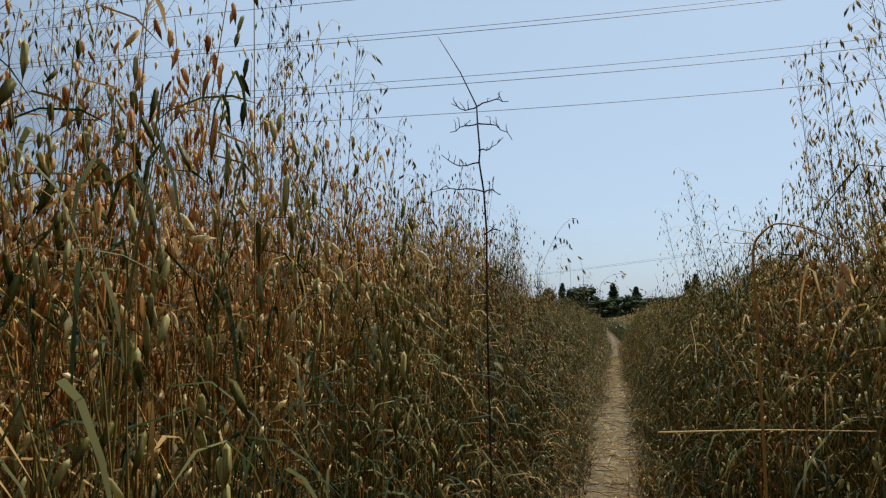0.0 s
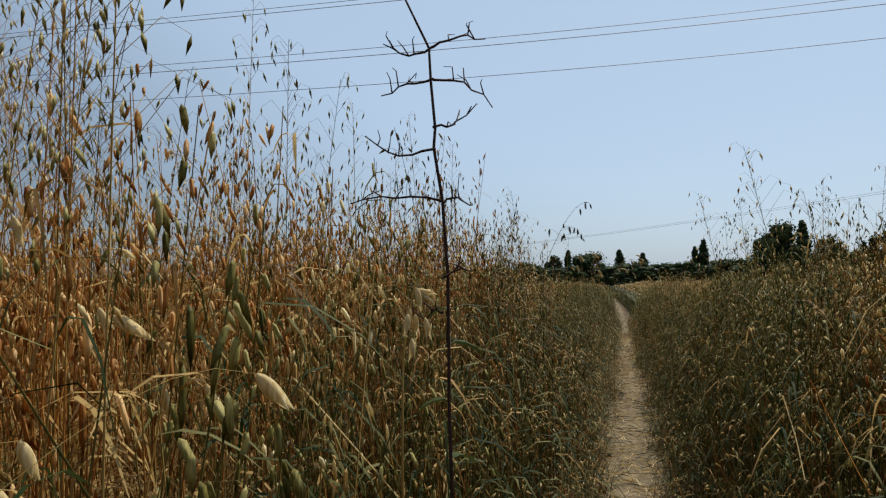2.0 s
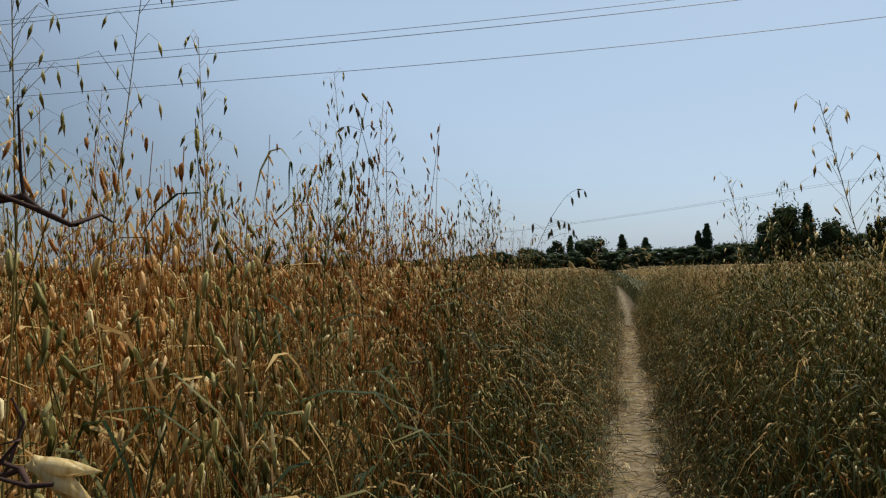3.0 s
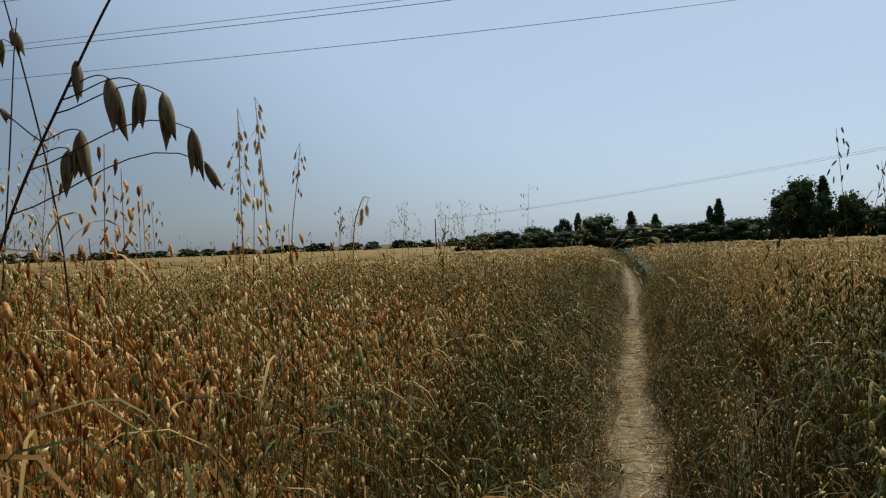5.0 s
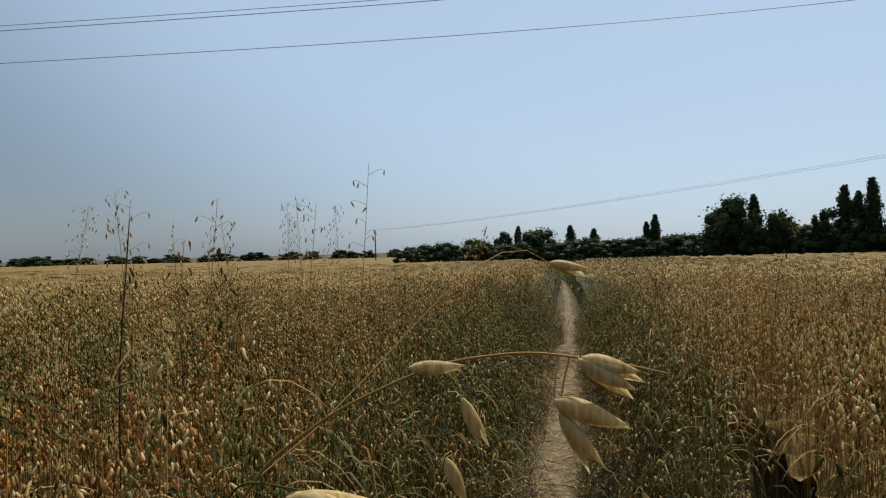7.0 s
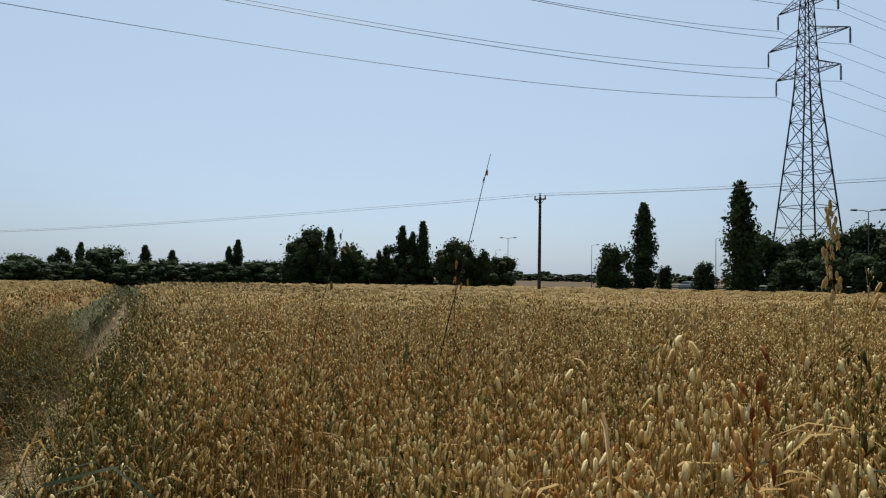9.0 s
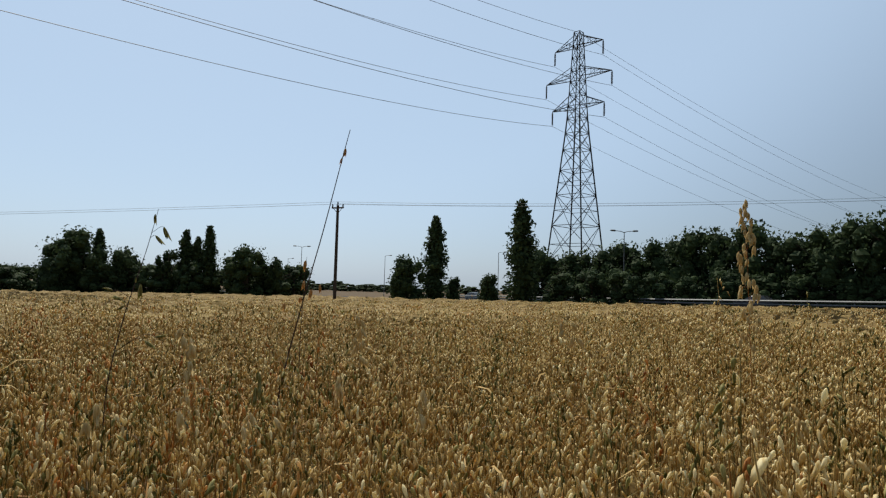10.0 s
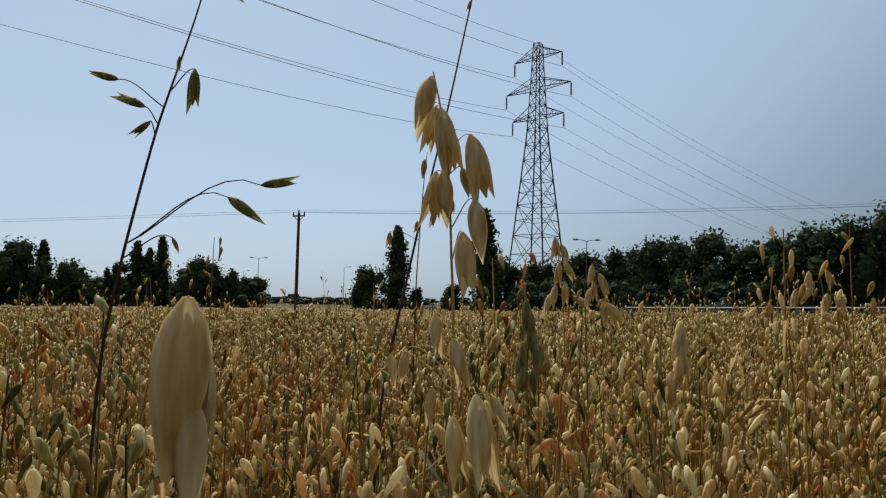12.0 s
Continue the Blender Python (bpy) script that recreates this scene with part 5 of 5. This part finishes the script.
for e, reach in LEVELS:
    za = 1.5 + e * 119 - PZ
    for side in (1, -1):
        b = Bits()
        tip = np.array((0, side * reach, za))
        w0, w1 = half_w(za), half_w(za + 1.9)
        for c in (-1, 1):
            bar(b, tip, (c * w0, side * w0, za), 0.08)
            bar(b, tip, (c * w1, side * w1, za + 1.9), 0.07)
            for k in (0.35, 0.65):
                lo, hi = np.array((c * w0, side * w0, za)), np.array((c * w1, side * w1, za + 1.9))
                bar(b, lo + (tip - lo) * k, hi + (tip - hi) * k, 0.04)
                bar(b, lo + (tip - lo) * (k - 0.3), hi + (tip - hi) * k, 0.035)
        for k in (0.3, 0.6):
            bar(b, np.array((-w0, side * w0, za)) * (1 - k) + tip * k, np.array((w0, side * w0, za)) * (1 - k) + tip * k, 0.035)
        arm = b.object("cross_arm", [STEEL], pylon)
        s = Bits()
        n = 14
        prof = [(0.0, 0.06)]
        for k in range(n):
            prof += [(0.3 + 0.16 * k, 0.09), (0.36 + 0.16 * k, 0.19), (0.42 + 0.16 * k, 0.09)]
        s.tube([tip - (0, 0, d) for d, r in prof], [r for d, r in prof], 7, 0)
        s.object("insulator", [INSULATOR], arm)
        ends.append(Vector(tip) - Vector((0, 0, 2.7)))
ends.append(Vector((0, 0, PH)))
base = Matrix.Translation((PX, PY_, PZ)) @ Euler((0, 0, radians(TURN))).to_matrix().to_4x4()
NEAR_WAY = Vector((-math.sin(radians(93)), math.cos(radians(93)), 0))
FAR_WAY = Vector((-math.sin(radians(-98)), math.cos(radians(-98)), 0))
for e in ends:
    p = base @ e
    b = Bits()
    pts = [p + NEAR_WAY * s + Vector((0, 0, -0.1413 * s + 1.0226e-3 * s * s - 2.198e-6 * s ** 3)) for s in np.linspace(0, 300, 60)]
    b.tube([tuple(q) for q in pts], [0.036] * 60, 4, 0)
    pts = [p + FAR_WAY * s + Vector((0, 0, -0.22 * s + 6.0e-4 * s * s)) for s in np.linspace(0, 330, 50)]
    b.tube([tuple(q) for q in pts], [0.03] * 50, 4, 0)
    tagged(b.object("power_cable", [CABLE]), "thin grey overhead power cable", "cable", "pylon cables")


def wood_pole(name, bearing, dist, top, label):
    x, y, z = spot(bearing, dist)
    h = 1.5 + top * dist - z
    root = new(name); root.location = (x, y, z)
    root.rotation_euler = (0, 0, radians(25))
    tagged(root, label, "utility pole", "wooden poles")
    b = Bits(); b.tube([(0, 0, -0.3), (0, 0, h * 0.5), (0, 0, h - 0.35)], [0.17, 0.145, 0.12], 9, 0); b.object("post", [POLEWOOD], root, True)
    b = Bits(); b.tube([(0, -0.62, h - 0.6), (0, 0.62, h - 0.6)], [0.07, 0.07], 4, 0); bar(b, (0, -0.5, h - 0.6), (0, 0, h - 1.1), 0.03); bar(b, (0, 0.5, h - 0.6), (0, 0, h - 1.1), 0.03); b.object("cross_arm", [POLEWOOD], root)
    tops = []
    for o in (-0.55, 0.0, 0.55):
        zb = h - 0.55 if o else h - 0.35
        b = Bits(); b.tube([(0, o, zb), (0, o, zb + 0.1), (0, o, zb + 0.2), (0, o, zb + 0.3)], [0.03, 0.08, 0.05, 0.07], 7, 0); b.object("insulator", [INSULATOR], root)
        c, s = math.cos(radians(25)), math.sin(radians(25))
        tops.append(Vector((x - s * o, y + c * o, z + zb + 0.3)))
    return tops


mid_tops = wood_pole("utility_pole", -31.75, 62, 0.124, "dark wooden utility pole with a short cross-arm in the field")
left_tops = wood_pole("utility_pole", 17.4, 165, 0.0355, "dark wooden utility pole with a short cross-arm at the skyline")
right_tops = wood_pole("utility_pole", -97, 75, 0.124, "dark wooden utility pole with a short cross-arm by the road")
for A, B in ((left_tops, mid_tops), (mid_tops, right_tops)):
    for p, q in zip(A, B):
        b = Bits()
        b.tube([tuple(p.lerp(q, k) - Vector((0, 0, 4 * 0.9 * k * (1 - k)))) for k in np.linspace(0, 1, 24)], [0.011] * 24, 4, 0)
        tagged(b.object("pole_wire", [CABLE]), "thin wire slung between wooden poles", "wire", "pole wires")


# ---- roadside ----
def lamp_post(bearing, dist, top, arms):
    x, y, z = spot(bearing, dist)
    h = 1.5 + top * dist - z
    root = new("street_lamp"); root.location = (x, y, z); root.rotation_euler = (0, 0, radians(-40))
    tagged(root, "tall grey street lamp beside the road" if arms == 1 else "tall grey twin-arm street lamp beside the road", "street lamp", "road lamps")
    b = Bits(); b.tube([(0, 0, -0.2), (0, 0, 1.2), (0, 0, 1.3), (0, 0, h - 0.1)], [0.12, 0.11, 0.08, 0.05], 8, 0); b.object("post", [RAIL], root, True)
    for s in (1, -1)[:arms]:
        b = Bits(); b.tube([(0, 0, h - 0.15), (s * 0.5, 0, h), (s * 1.1, 0, h + 0.05)], [0.05, 0.04, 0.035], 6, 0); a = b.object("arm", [RAIL], root, True)
        b = Bits(); b.tube([(s * 1.05, 0, h + 0.05), (s * 1.2, 0, h + 0.06), (s * 1.7, 0, h + 0.08), (s * 1.8, 0, h + 0.08)], [0.05, 0.12, 0.1, 0.03], 6, 0); b.object("lantern", [RAIL], a, True)


lamp_post(-29.3, 139, 0.0563, 2)
lamp_post(-56.2, 87, 0.0905, 2)
lamp_post(-36.4, 166, 0.0472, 1)
lamp_post(-46.1, 137, 0.0571, 1)
lamp_post(-28.3, 206, 0.038, 1)

barrier = new("crash_barrier"); barrier.location = (road_x(20, -0.8), 20, float(ground_z(0, 20)) + 0.6)
tagged(barrier, "grey steel crash barrier along the road", "barrier")
by = np.arange(-8, 110, 3.2)
for k, y in enumerate(by):
    p = (road_x(y, -0.8) - barrier.location.x, y - 20, float(ground_z(0, y)) + 0.6 - barrier.location.z)
    b = Bits(); b.tube([(p[0], p[1], p[2] - 0.1), (p[0], p[1], p[2] + 1.15)], [0.06, 0.06], 4, 0); b.object("post", [RAIL], barrier)
for zr in (0.75, 1.1):
    b = Bits()
    b.tube([(road_x(y, -0.88) - barrier.location.x, y - 20, float(ground_z(0, y)) + 0.6 - barrier.location.z + zr) for y in by], [0.1] * len(by), 4, 0)
    b.object("rail", [RAIL], barrier)


def car(y, off, paint, label, heading=0.0):
    x = road_x(y, off)
    root = new("car"); root.location = (x, y, float(ground_z(0, y)) + 0.8); root.rotation_euler = (0, 0, radians(-5.4 + heading))
    tagged(root, label, "car")

    def loft(name, rows, mat):
        v, f = [], []
        for (yy, w0, z0, w1, z1) in rows:
            v += [(-w0, yy, z0), (w0, yy, z0), (w1, yy, z1), (-w1, yy, z1)]
        for i in range(len(rows) - 1):
            for j in range(4):
                p, q = i * 4 + j, i * 4 + (j + 1) % 4
                f.append((p, q, q + 4, p + 4))
        n = 4 * (len(rows) - 1)
        f += [(0, 3, 2, 1), (n, n + 1, n + 2, n + 3)]
        o = mesh_object(name, v, f, [mat], parent=root)
        m = o.modifiers.new("round", "BEVEL"); m.width, m.segments = 0.05, 2
        return o

    body = loft("body", [(-2.1, 0.7, 0.35, 0.65, 0.75), (-1.9, 0.84, 0.22, 0.8, 0.88), (-0.9, 0.88, 0.2, 0.84, 0.95), (1.4, 0.88, 0.2, 0.84, 0.98), (2.05, 0.84, 0.25, 0.8, 0.92), (2.15, 0.75, 0.35, 0.7, 0.8)], paint)
    loft("cabin_glass", [(-0.95, 0.78, 0.9, 0.74, 0.95), (-0.2, 0.8, 0.9, 0.62, 1.4), (1.1, 0.8, 0.9, 0.62, 1.42), (1.8, 0.76, 0.9, 0.7, 1.0)], CARGLASS)
    loft("roof", [(-0.15, 0.63, 1.39, 0.6, 1.44), (0.5, 0.64, 1.41, 0.62, 1.48), (1.12, 0.63, 1.4, 0.6, 1.45)], paint)
    for sx in (-1, 1):
        for yy in (-1.3, 1.35):
            b = Bits(); b.tube([(sx * 0.7, yy, 0.16), (sx * 0.72, yy, 0.16), (sx * 0.88, yy, 0.16), (sx * 0.9, yy, 0.16)], [0.2, 0.31, 0.31, 0.2], 16, 0); w = b.object("wheel", [TYRE], root, True)
            b = Bits(); b.tube([(sx * 0.89, yy, 0.16), (sx * 0.905, yy, 0.16)], [0.19, 0.02], 12, 0); b.object("rim", [RAIL], w)


car(70.0, 2.5, CARPAINT, "light grey hatchback on the main road")
car(41.0, 2.5, DARKPAINT, "dark hatchback on the main road", 180)
car(92.0, 6.5, CARPAINT, "light grey hatchback on the far lane of the road")
